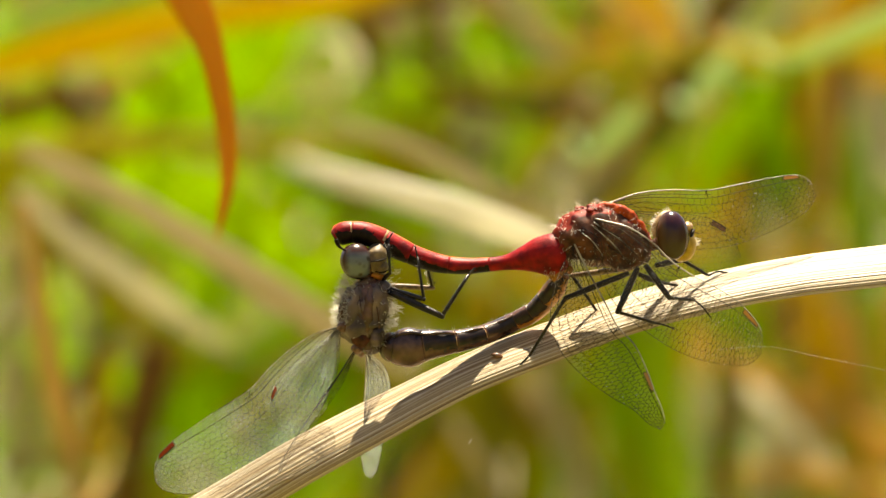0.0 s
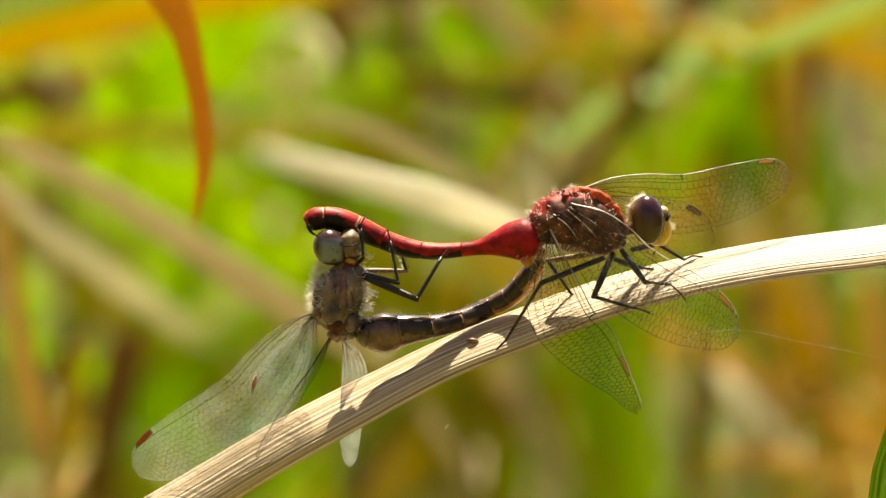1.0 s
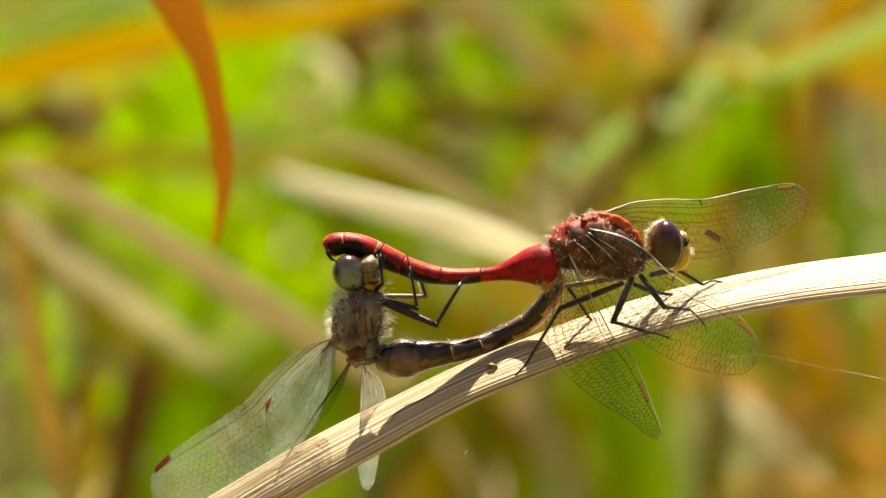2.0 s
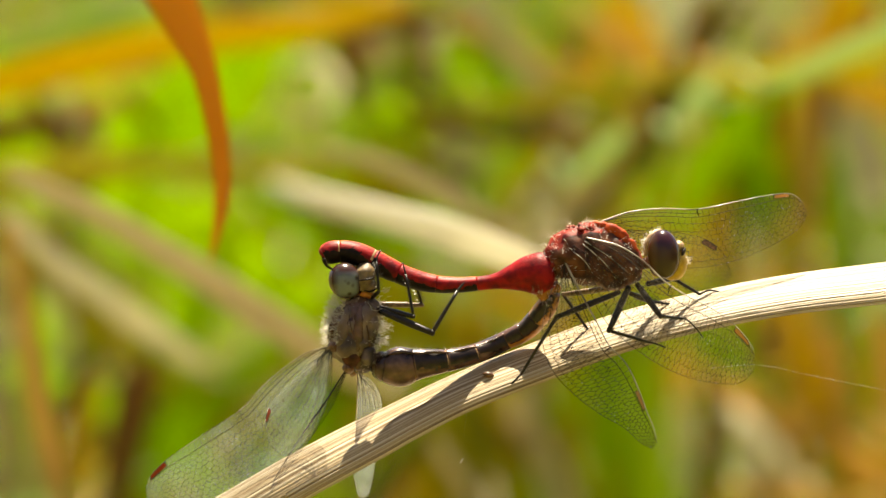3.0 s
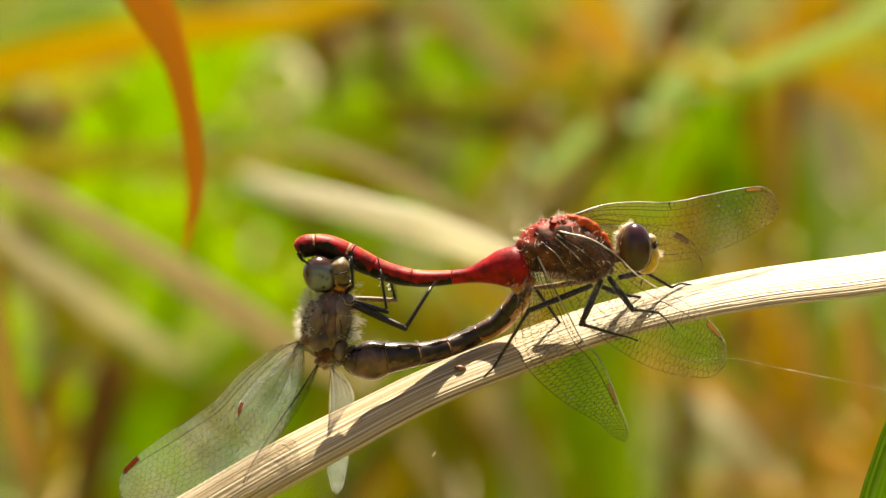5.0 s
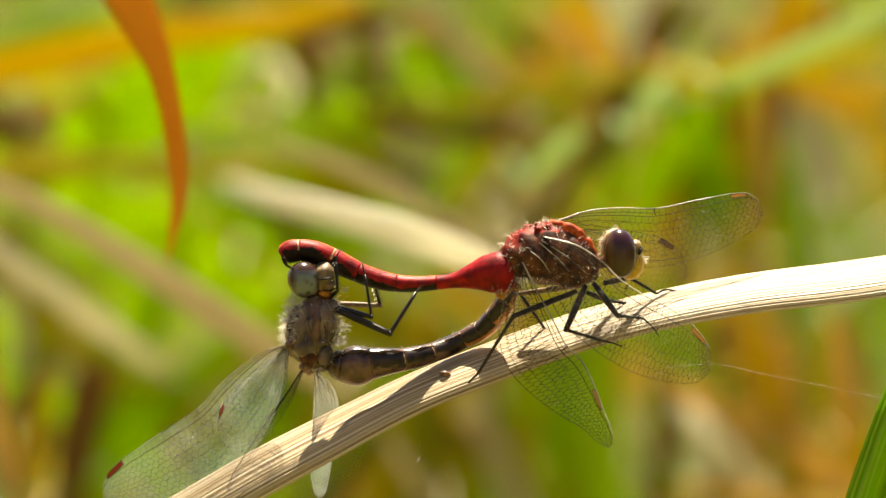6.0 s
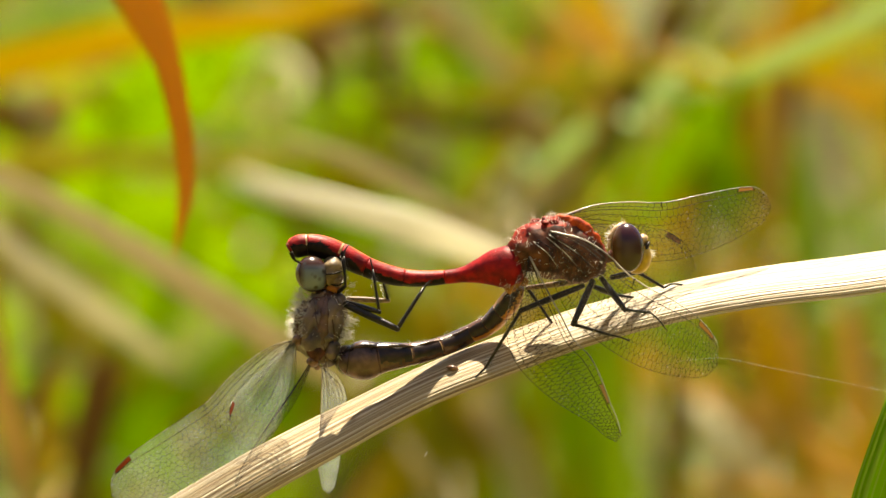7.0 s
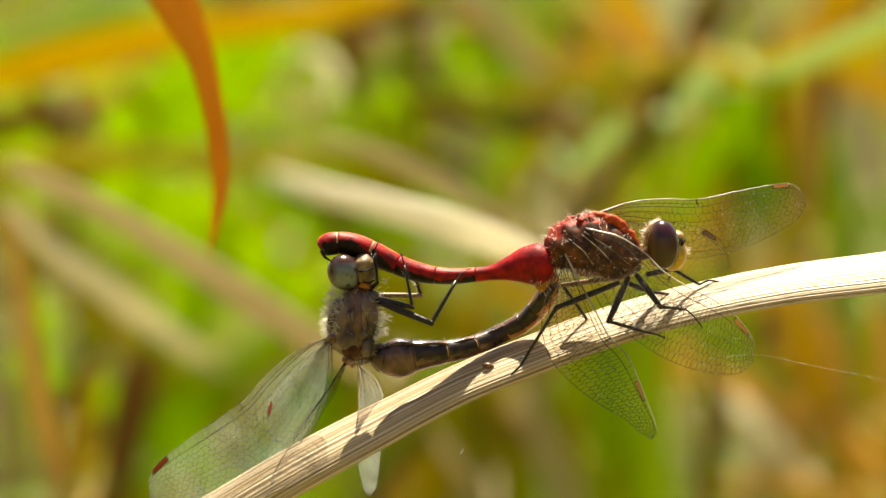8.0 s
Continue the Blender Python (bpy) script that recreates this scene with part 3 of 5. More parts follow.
def segments(parent, name, rows, cuts, mats, pick, seg=80, swell=0.035):
    """A jointed abdomen: one plate a segment, each a little swollen, its hind rim tucked over the next."""
    fine = spline([list(r) if len(r) > 4 else [*r, r[3]] for r in rows], 321)
    obs = []
    for i, (a, b) in enumerate(zip(cuts, cuts[1:])):
        chunk = [np.array(fine[int(a * 320) + k]) for k in range(int(b * 320) - int(a * 320) + 1)]
        m = len(chunk) - 1
        for k, c in enumerate(chunk):
            s = k / m
            f = 1 + swell * math.sin(math.pi * s) ** 0.6
            if k == 0 or k == m:
                f = 0.97
            c[3] *= f
            c[4] *= f
        bm = bmesh.new()
        tube(bm, chunk, seg=seg, straight=True, pick=(lambda s, an, i=i: pick(i, s, an)))
        obs.append(part(name, bm, mats, parent))
    return obs


# ---- the reed ----
def build_reed():
    root = (-90, -445, 60)
    ob = thing("reed_stem", root, "arched dry straw-coloured reed stem growing from the ground", "reed")
    rng = random.Random(4)
    wave = [rng.uniform(-1, 1) for _ in range(24)]

    def ridge(s, a):
        flat = 1.0 if math.cos(a) > 0 else 1 + 0.72 * math.cos(a)
        return flat * (1 + 0.009 * math.sin(a * 53 + 2 * math.sin(s * 9)) + 0.007 * math.sin(a * 37 + 1) + 0.010 * wave[int(a / (2 * math.pi) * 24) % 24])

    bm = bmesh.new()
    rising = [(-90, -445, 60, 1.88, 3.62), (-89, -330, 52, 1.84, 3.55), (-82, -190, 38, 1.76, 3.42), (-68, -95, 24, 1.70, 3.29), (-51, -51, 12, 1.63, 3.17), (-35.5, -33.6, 6, 1.53, 2.95), (-25.8, -26.8, 3, 1.48, 2.85)]
    arching = [(-18.25, -22.30, 3.4, 1.42, 3.02), (-11.71, -18.46, 1.4, 1.32, 3.28), (-4.20, -14.52, 1.4, 1.24, 3.50), (2.30, -11.27, 1.4, 1.21, 3.31), (8.81, -8.70, 1.4, 1.22, 3.33),
              (15.82, -6.14, 1.4, 1.20, 3.26), (23.35, -4.10, 2.4, 1.18, 3.23), (30.89, -2.66, 3.4, 1.20, 3.28), (39.38, -1.62, 5.4, 1.25, 3.42),
              (58, 0.5, 10, 1.18, 3.21), (90, -6, 22, 0.97, 2.65), (125, -26, 36, 0.69, 1.89), (150, -60, 48, 0.35, 0.95), (158, -85, 52, 0.10, 0.28)]
    tube(bm, rising + arching, 300, 260, turn=lambda s: float(np.interp(s, [0, .30, .46, 1], [48, 48, 29, 29])), ridge=ridge)
    part("stem", bm, STRAW, ob)
    bm = bmesh.new()
    # dry sheath edge hugging the stem
    tube(bm, [(-16.19, -21.54, -0.4, .10), (-9.19, -18.04, -0.7, .13), (-1.20, -13.69, -0.7, .12), (7.30, -9.94, -0.7, .05)], 40, 8)
    part("sheath_edge", bm, STRAW, ob, "thin dry sheath edge")
    return ob


build_reed()


def build_husk():
    at = (4.80, -9.59, -0.15)
    ob = thing("seed_husk", at, "tiny brown seed husk stuck on the reed", "husk")
    bm = bmesh.new()
    tube(bm, [(4.25, -9.34, 0.1, .06), (4.55, -9.39, -0.05, .22), (5.00, -9.49, -0.1, .24), (5.35, -9.59, -0.05, .05)], 12, 10)
    part("shell", bm, AMBER_DARK, ob)
    bm = bmesh.new()
    tube(bm, [(4.20, -9.54, 0.05, .03), (4.60, -9.64, -0.1, .05), (5.00, -9.79, -0.1, .03)], 8, 6)
    part("stalk", bm, AMBER_DARK, ob)


build_husk()


# ---- the red dragonfly ----
def build_male():
    rng = random.Random(11)
    ob = thing("dragonfly", (16.27, -2.95, -2), "red male dragonfly with yellow face perched on the dry reed", "dragonfly")
    # thorax
    bm = bmesh.new()

    def patch(s, a):
        d = abs((a + math.pi) % (2 * math.pi) - math.pi)
        return 1 if d < (1.15 - 0.9 * s if s < 0.6 else 0.62 - 0.25 * (s > 0.75)) + 0.12 * math.sin(s * 31) else (2 if d > 2.5 else 0)

    tube(bm, [(10.30, 0.05, 0, 1.0, .9), (10.70, 0.35, 0, 1.55, 1.5), (11.40, 0.75, 0, 2.05, 1.9), (12.80, 1.10, 0, 2.62, 2.2), (14.30, 1.05, 0, 2.78, 2.3),
              (15.55, 0.70, 0, 2.55, 2.25), (16.90, 0.25, 0, 2.15, 2.0), (17.80, 0.05, 0, 1.55, 1.5), (18.30, -0.05, 0, .8, .8)], 48, 40, pick=patch,
         ridge=lambda s, a: 1 + 0.025 * math.sin(s * 26 + 3 * math.cos(a)) * abs(math.sin(a)))
    rough_up(bm, .34, .8)
    rough_up(bm, .14, 2.4)
    thorax = part("thorax", bm, [BROWN, RUST, BROWN], ob, "dark brown thorax with a rusty red top")
    fur(thorax, 130, .6, 5, lambda n, p: n.z > .35 and p.x < 17.5)
    fur(thorax, 160, .5, 6, lambda n, p: n.z < -.3)
    fur(thorax, 50, .35, 7, lambda n, p: n.y < -.6)
    lumps = random.Random(19)
    spine = spline([(10.60, 0.65, 0), (10.90, 1.65, 0), (11.50, 2.50, 0), (12.40, 3.15, 0), (13.40, 3.55, 0), (14.20, 3.65, 0)], 13)
    for k in range(26):
        c = spine[k % 13] + np.array([lumps.gauss(.1, .16), lumps.gauss(-.12, .16), lumps.uniform(-1.3, -.1) if k < 13 else lumps.uniform(-.4, .9)])
        if k < 13:
            c[1] -= .22 * abs(c[2]) - .12
        r, t = (lumps.uniform(.3, .72), lumps.uniform(.28, .55), lumps.uniform(.4, .8)), lumps.uniform(-20, 70)
        bm = bmesh.new()
        ball(bm, c, r, t, 28)
        rough_up(bm, .38, 1.5)
        rough_up(bm, .16, 4.0)
        fur(part("wing_base", bm, RUST, thorax, "lumpy rust-red wing base"), 8, .6, k + 60, lambda n, p: n.z > .2, lie=.5)
    bm = bmesh.new()
    tube(bm, [(14.00, 3.75, -0.6, .25), (15.20, 3.45, -0.8, .45), (16.40, 2.80, -0.9, .48), (17.50, 1.85, -0.8, .36), (18.00, 1.1, -.7, .2)], 40, 20)
    rough_up(bm, .3, 1.4)
    rough_up(bm, .14, 3.2)
    part("shoulder_stripe", bm, RUST_BRIGHT, thorax, "orange shoulder stripe")
    bm = bmesh.new()
    tube(bm, [(12.28, 1.95, -2.05, .04), (14.27, 0.55, -2.3, .05), (16.37, -1.05, -2, .04)], 14, 6)
    tube(bm, [(13.28, 2.45, -1.95, .04), (15.27, 1.15, -2.3, .05), (17.17, -0.70, -1.9, .04)], 14, 6)
    part("thorax_seam", bm, BLACK, thorax, "dark seam")
    for k, (c, e) in enumerate([((13.28, 2.35, -2.2), (17.36, -0.65, -2.5)), ((13.07, 2.15, -2.3), (16.26, -1.05, -2.6)), ((12.30, 1.40, -2.2), (13.90, -0.30, -2.5))]):
        bm = bmesh.new()
        m = [(c[i] + e[i]) / 2 for i in range(3)]
        tube(bm, [(*c, .045), (m[0] + .1, m[1] + .12, m[2] - .35, .034), (*e, .012)], 16, 8)
        rough_up(bm, .05, 3)
        part("wing_root_vein", bm, VEIN_PALE, thorax, "pale vein at the wing root")
    # abdomen
    bm = bmesh.new()
    ball(bm, (9.55, -0.85, 0), (.9, .9, .9), 0, 20)
    abdomen = part("abdomen", bm, [RED], ob, "slender red abdomen with black side marks")

    def marks(i, s, a):
        d = abs((a + math.pi) % (2 * math.pi) - math.pi)
        lim = [3.2, 3.0, 2.2, 1.75, 1.5, 1.32, 1.2, 1.12, 1.2][min(i, 8)]
        lim += 0.55 * (s if i < 4 else 1 - s) + 0.5 * noise.noise(Vector((s * 3 + i * 5, a, 2.3))) + 0.25 * noise.noise(Vector((s * 9 + i * 5, a * 3, 7.3)))
        # 2 paints the sunlit rim along the back
        return 3 if i in (6, 7) and s < 0.06 and d < 1.6 else 1 if d > lim else (2 if d < 0.42 + .3 * noise.noise(Vector((s * 4 + i, a, 5))) and i > 1 else 0)

    rows = [(11.00, -0.35, 0, 1.45, 1.35), (9.90, -0.50, 0, 1.84, 1.6), (8.55, -0.58, 0, 1.58, 1.4), (7.30, -0.82, 0, 1.12, 1.15), (5.80, -1.15, 0, .70, .85), (3.80, -1.40, 0, .64, .8), (1.80, -1.50, 0, .70, .85), (-0.20, -1.30, 0, .80, .95),
            (-2.10, -0.75, 0, .86, 1.0), (-3.80, 0.00, 0, .95, 1.05), (-5.20, 0.70, 0, 1.0, 1.1), (-6.70, 1.30, 0, .98, 1.1), (-8.00, 1.50, 0, .95, 1.0), (-8.90, 1.35, 0, .95, .95), (-9.40, 1.10, 0, .82, .85), (-9.65, 0.95, 0, .55, .6)]
    rows = [[r[0], r[1], float(np.interp(r[0], [-9, 0, 8, 11], [1.9, 1.5, .4, 0])), *r[3:]] for r in rows]
    # swept from the tail so that the back stays up
    segments(abdomen, "abdomen_segment", rows[::-1], [0, .06, .20, .34, .44, .56, .68, 1], [RED, BLACK, RED_LIT_RIM, TAN], lambda i, s, a: marks(1 if i == 6 else 8 - i, 1 - s, a), swell=.05)
    bm = bmesh.new()
    for dx in (-.35, .35):
        tube(bm, [(-9.50, 0.85, 0, .2), (-9.20, 0.25, 0, .14), (-8.60, -0.15, 0, .06)], 8, 8)
        bmesh.ops.translate(bm, verts=bm.verts[-66:] if len(bm.verts) > 66 else bm.verts, vec=(0, dx / 1000, 0))
    part("claspers", bm, BLACK, abdomen, "black tail claspers")
    bm = bmesh.new()
    ball(bm, (10.05, -2.05, 0), (.75, .75, .7), 30, 16)
    ball(bm, (10.80, -1.65, 0), (.8, .5, .7), 10, 16)
    rough_up(bm, .3, 1.6)
    fur(part("abdomen_base", bm, AMBER, abdomen, "amber hairy base of the abdomen"), 90, .6, 15, lambda n, p: True)
    hairs(abdomen, "base_hair", [((10.20, 0.85, -0.3), (-.4, 1, 0), .4, .5, 30), ((9.55, -1.65, -0.5), (-.2, -1, 0), .5, .6, 50), ((9.05, 0.65, -0.3), (-.4, 1, 0), .4, .4, 16)], rng, "golden hair at the base")
    # head
    bm = bmesh.new()
    tube(bm, [(17.80, 0.15, 0, .5), (18.90, 0.45, 0, .55), (19.60, 0.65, 0, 1.0)], 10, 16)
    ball(bm, (19.70, 0.85, 0), (.8, 1.6, 1.9), 0, 24)
    head = part("head", bm, BROWN, ob, "head with dark red eyes and yellow face")
    for k, y in enumerate((-1.15, 1.2)):
        bm = bmesh.new()
        ball(bm, (20.25, 1.20, 0), (1.46, 2.16, 1.38), -6, 48)
        bmesh.ops.translate(bm, verts=bm.verts, vec=(0, y / 1000, 0))
        part("eye", bm, EYE_RED, head, "glossy dark red compound eye")
    bm = bmesh.new()
    ball(bm, (21.60, 1.95, 0), (.5, .48, .9), 20, 20)
    part("forehead", bm, TAN, head, "pale pinkish forehead knob")
    bm = bmesh.new()
    ball(bm, (21.45, 0.20, 0), (.92, 1.35, 1.3), 14, 24)
    ball(bm, (21.05, -0.50, 0), (.70, .62, 1.0), -25, 20)
    part("face", bm, YELLOW, head, "bright yellow face")
    bm = bmesh.new()
    ball(bm, (21.95, 1.25, -0.1), (.2, .6, .9), 25, 16)
    part("brow", bm, BLACK, head, "black brow stripe")
    bm = bmesh.new()
    for y in (-.5, .5):
        strand(bm, q((21.65, 2.25, 0)) + Vector((0, y / 1000, 0)), q((22.35, 2.85, 0)) + Vector((0, y / 600, 0)), .035, .015)
    part("antennae", bm, BLACK, head)
    bm = bmesh.new()
    tube(bm, [(20.09, 3.35, -0.3, .12), (19.49, 3.10, -0.7, .22), (18.98, 2.60, -1, .24), (18.68, 1.85, -1.1, .22), (18.63, 1.05, -1.1, .12)], 16, 12)
    fur(part("head_rim", bm, TAN, head, "pale fringed rim behind the eye"), 110, .38, 13, lambda n, p: n.x < .2)
    hairs(head, "beard", [((22.24, 0.65, -0.3), (1, .1, -.2), .35, .35, 40)], rng)
    # wings
    wing(ob, "far_forewing", [(14.61, 4.04, 2.0), (17.33, 4.94, 2.92), (20.35, 5.24, 3.9), (23.39, 5.19, 4.88), (27.18, 5.94, 6.12), (30.73, 6.55, 7.27), (31.8, 6.55, 7.61), (32.82, 5.89, 8.0)], [(14.61, 3.94, 2.0), (16.82, 1.88, 2.85), (19.84, 0.27, 3.82), (23.68, 0.02, 4.9), (28.38, 1.22, 6.26), (30.72, 2.37, 6.99), (32.6, 3.68, 7.63), (33.22, 4.84, 8.0)],
         WING_CLEAR, VEIN, STIGMA, 21, "clear far forewing", VEIN_PALE, stig=(.855, .915), bands=8, fine=1.2, rim=1.05, thick=1.25, specks=70)
    wing(ob, "far_hindwing", [(15.71, 3.29, 2.0), (18.84, 3.28, 3.31), (22.12, 3.03, 4.69), (24.5, 2.33, 5.73), (25.72, 1.27, 6.4), (26.29, -0.03, 7.0)], [(15.71, 3.08, 2.0), (16.72, 0.13, 3.1), (19.09, -2.03, 4.22), (22.63, -2.44, 5.46), (25.42, -1.74, 6.46), (26.49, -0.64, 7.0)],
         WING_CLEAR, VEIN, AMBER_DARK, 22, "clear far hindwing", stig=(.70, .80), bands=7, rim=.45, thick=.8)
    wing(ob, "near_forewing", [(13.4, 2.67, -2.0), (16.53, 1.82, -3.06), (18.61, 0.42, -3.88), (20.19, -1.13, -4.6), (22.06, -2.38, -5.34), (24.77, -3.83, -6.35), (26.4, -5.07, -7.02), (27.57, -6.46, -7.62), (28.11, -7.51, -8.0)], [(13.4, 2.57, -2.0), (13.43, -0.62, -2.84), (14.96, -4.51, -3.95), (18.07, -7.4, -5.08), (21.58, -9.39, -6.16), (23.41, -9.94, -6.67), (25.04, -10.19, -7.11), (26.92, -10.09, -7.61), (28.01, -9.1, -8.0)],
         WING_CLEAR, VEIN, STIGMA, 23, "clear lowered forewing", VEIN_PALE, stig=(.85, .935), bands=6, fine=1.7, rim=1.2, thick=1.5, specks=36)
    wing(ob, "near_hindwing", [(11.55, 0.53, -1.8), (12.59, -1.57, -2.61), (14.26, -4.71, -3.84), (15.54, -7.05, -4.77), (16.67, -8.19, -5.33), (18.04, -10.98, -6.41), (18.63, -12.61, -7.01), (19.21, -14.0, -7.54), (19.55, -15.29, -8.0)], [(11.5, 0.43, -1.8), (10.14, -2.61, -2.77), (9.52, -6.35, -3.88), (10.16, -8.64, -4.57), (12.68, -11.47, -5.68), (14.56, -12.86, -6.37), (16.88, -14.25, -7.17), (18.36, -15.54, -7.75), (19.15, -15.88, -8.0)],
         WING_CLEAR, VEIN, STIGMA, 24, "clear lowered hindwing", VEIN_PALE, stig=(.735, .82), bands=6, fine=1.7, rim=1.3, thick=1.7, specks=20)
    # legs
    mats = (LEG, LEG)
    leg(ob, [(17.19, -1.65, -1), (15.41, -5.54, -2.4), (18.76, -6.54, -0.6), (19.66, -6.74, 0), (20.41, -7.04, .4)], (.32, .17), mats, 31)
    leg(ob, [(16.39, -2.15, -1), (10.77, -4.34, -3), (7.64, -9.43, 0), (6.89, -10.18, 0.3), (6.34, -11.03, .5)], (.29, .17), mats, 32)
    leg(ob, [(17.89, -1.45, -0.8), (19.96, -4.29, -2.6), (22.26, -4.54, 0.4), (22.91, -5.09, .5), (23.66, -6.04, .8)], (.30, .15), mats, 33)
    leg(ob, [(16.06, -1.75, 1), (11.42, -2.35, 2.5), (13.82, -5.76, 3.0), (14.07, -6.06, 3.0), (14.56, -6.36, 2.8)], (.27, .15), (LEG_PALE, LEG), 34)
    leg(ob, [(18.82, -1.45, 1), (21.15, -0.95, 2.6), (23.54, -2.35, 4), (24.43, -2.00, 4.6), (25.38, -2.15, 4.8)], (.28, .16), mats, 35)
    leg(ob, [(17.31, -2.25, 1), (19.09, -2.96, 2.5), (20.83, -3.21, 4), (21.13, -3.36, 4), (21.53, -3.55, 3.8)], (.26, .14), mats, 36)
    # he stands 1.6 mm nearer than she hangs
    ob.matrix_world = ROOT @ Matrix.Translation(Vector(ob["base"]) + Vector((0, -0.0016, 0)))
    return ob, abdomen


male, male_abdomen = build_male()


# ---- the grey-brown dragonfly ----
def build_female():
    rng = random.Random(12)
    ob = thing("dragonfly", (-4.20, -9.95, 0), "grey-brown female dragonfly joined in a wheel with the red male", "dragonfly")
    bm = bmesh.new()

    def patch(s, a):
        return 1 if math.sin(s * 9 + 2.5 * math.cos(a)) > 0.75 else 0

    tube(bm, [(-6.62, -2.60, 0, .75, .8), (-6.58, -2.95, 0, 1.50, 1.4), (-6.52, -3.50, 0, 1.86, 1.8), (-6.70, -4.50, 0, 2.10, 2.05), (-6.90, -5.50, 0, 2.28, 2.2), (-7.05, -6.30, 0, 2.26, 2.2),
              (-7.10, -7.00, 0, 2.02, 2.1), (-6.90, -7.70, 0, 1.52, 1.8), (-6.75, -8.40, 0, 1.18, 1.5), (-6.70, -9.10, 0, .88, 1.0), (-6.70, -9.45, 0, .3, .4)],
         44, 40, pick=patch, ridge=lambda s, a: 1 + 0.03 * math.sin(s * 24 + 3 * math.cos(a)) * abs(math.sin(a)))
    rough_up(bm, .40, .6)
    rough_up(bm, .16, 1.8)
    thorax = part("thorax", bm, [GREY, UMBER], ob, "grey-brown furry thorax")
    fur(thorax, 420, .8, 8, lambda n, p: n.x < -.6 and p.z > -6.6)
    fur(thorax, 420, .75, 9, lambda n, p: n.x > .7)
    fur(thorax, 50, .3, 10, lambda n, p: n.y < -.5)
    hairs(thorax, "collar_hair", [((-8.50, -3.10, -0.6), (-1, .55, 0), .28, .8, 50), ((-8.75, -3.85, -0.6), (-1, .3, 0), .28, .9, 50), ((-9.00, -4.70, -0.6), (-1, .2, 0), .28, .9, 50), ((-9.20, -5.55, -0.5), (-1, .1, 0), .28, .7, 30),
                                      ((-4.35, -4.05, -0.5), (1, .1, 0), .28, .6, 30), ((-4.35, -5.20, -0.4), (1, -.1, 0), .28, .7, 40), ((-4.60, -6.45, -0.4), (1, -.2, 0), .28, .7, 40)], rng, "bright backlit hair")
    for c, r in [((-8.89, -6.85, -0.8), (.5, .6, .8)), ((-8.60, -7.45, 0.6), (.5, .5, .8)), ((-7.59, -8.84, -0.8), (.55, .5, .8)), ((-7.20, -9.05, 0.6), (.5, .5, .8))]:
        bm = bmesh.new()
        ball(bm, c, r, 30, 16)
        rough_up(bm, .12, 2)
        part("wing_base", bm, AMBER_DARK, thorax, "brown amber wing base")
    for c, r, tilt, m in [((-7.79, -5.19, -1.55), (.62, 1.9, .62), 14, GREY), ((-6.59, -5.34, -1.75), (.55, 2.2, .60), 8, UMBER), ((-5.49, -5.19, -1.25), (.60, 2.1, .70), 4, GREY), ((-7.19, -7.94, -1.25), (.95, .8, .70), -30, BROWN), ((-5.89, -7.74, -1.35), (.75, .9, .60), 20, GREY), ((-6.69, -3.55, -1.2), (1.3, .5, .5), 0, UMBER)]:
        bm = bmesh.new()
        ball(bm, c, r, tilt, 32)
        rough_up(bm, .22, 1.1)
        rough_up(bm, .08, 3)
        part("thorax_plate", bm, m, thorax, "brown side plate of the thorax")
    bm = bmesh.new()
    tube(bm, [(-7.49, -3.20, -1.75, .04), (-7.19, -5.44, -2.2, .06), (-6.44, -7.94, -1.8, .04)], 14, 6)
    tube(bm, [(-6.44, -3.20, -1.6, .04), (-5.79, -5.44, -2.05, .06), (-5.59, -7.94, -1.5, .04)], 14, 6)
    tube(bm, [(-8.19, -5.19, -1.9, .04), (-6.69, -6.44, -2.2, .05), (-4.95, -6.69, -1.2, .04)], 14, 6)
    part("thorax_seam", bm, UMBER, thorax, "dark seam")
    bm = bmesh.new()
    tube(bm, [(-6.35, -2.95, 0, .55), (-6.45, -2.35, 0, .5), (-6.60, -1.85, 0, .9)], 8, 16)
    ball(bm, (-6.80, -1.35, 0.3), (1.4, 1.5, 1.8), 0, 24)
    head = part("head", bm, UMBER, thorax, "head gripped by the male's tail")
    for y in (-1.0, 1.1):
        bm = bmesh.new()
        ball(bm, (-7.60, -1.08, 0), (1.50, 1.62, 1.35), -18, 48)
        bmesh.ops.translate(bm, verts=bm.verts, vec=(0, y / 1000, 0))
        part("eye", bm, EYE_GREY, head, "brown and blue-grey compound eye with dark flecks")
    bm = bmesh.new()
    ball(bm, (-5.92, -0.80, -0.70), (.98, 1.38, 1.25), 16, 32)
    ball(bm, (-5.45, -1.60, -0.60), (.62, .70, 1.05), -10, 24)
    rough_up(bm, .12, 1.8)
    part("face", bm, HONEY, head, "tan and yellow face")
    bm = bmesh.new()
    tube(bm, [(-6.39, -1.10, -2, .05), (-5.79, -1.05, -2.1, .08), (-4.99, -0.85, -1.7, .05)], 10, 6)
    tube(bm, [(-5.99, -2.00, -1.7, .05), (-5.39, -2.10, -1.6, .08), (-4.84, -1.85, -1.3, .05)], 10, 6)
    tube(bm, [(-4.99, 0.25, -1.4, .07), (-4.79, -0.70, -1.6, .12), (-4.70, -1.85, -1.2, .08)], 12, 6)
    part("face_seam", bm, BLACK, head, "black line across the face")
    bm = bmesh.new()
    ball(bm, (-5.80, -2.35, -0.2), (.85, .5, 1.0), 20, 16)
    part("jaw", bm, AMBER, head, "amber jaw")
    hairs(head, "head_hair", [((-8.20, -2.55, 0), (-1, .1, 0), .35, .7, 50), ((-4.35, -2.20, -0.4), (1, .2, 0), .4, .5, 20)], rng)
    # abdomen
    bm = bmesh.new()
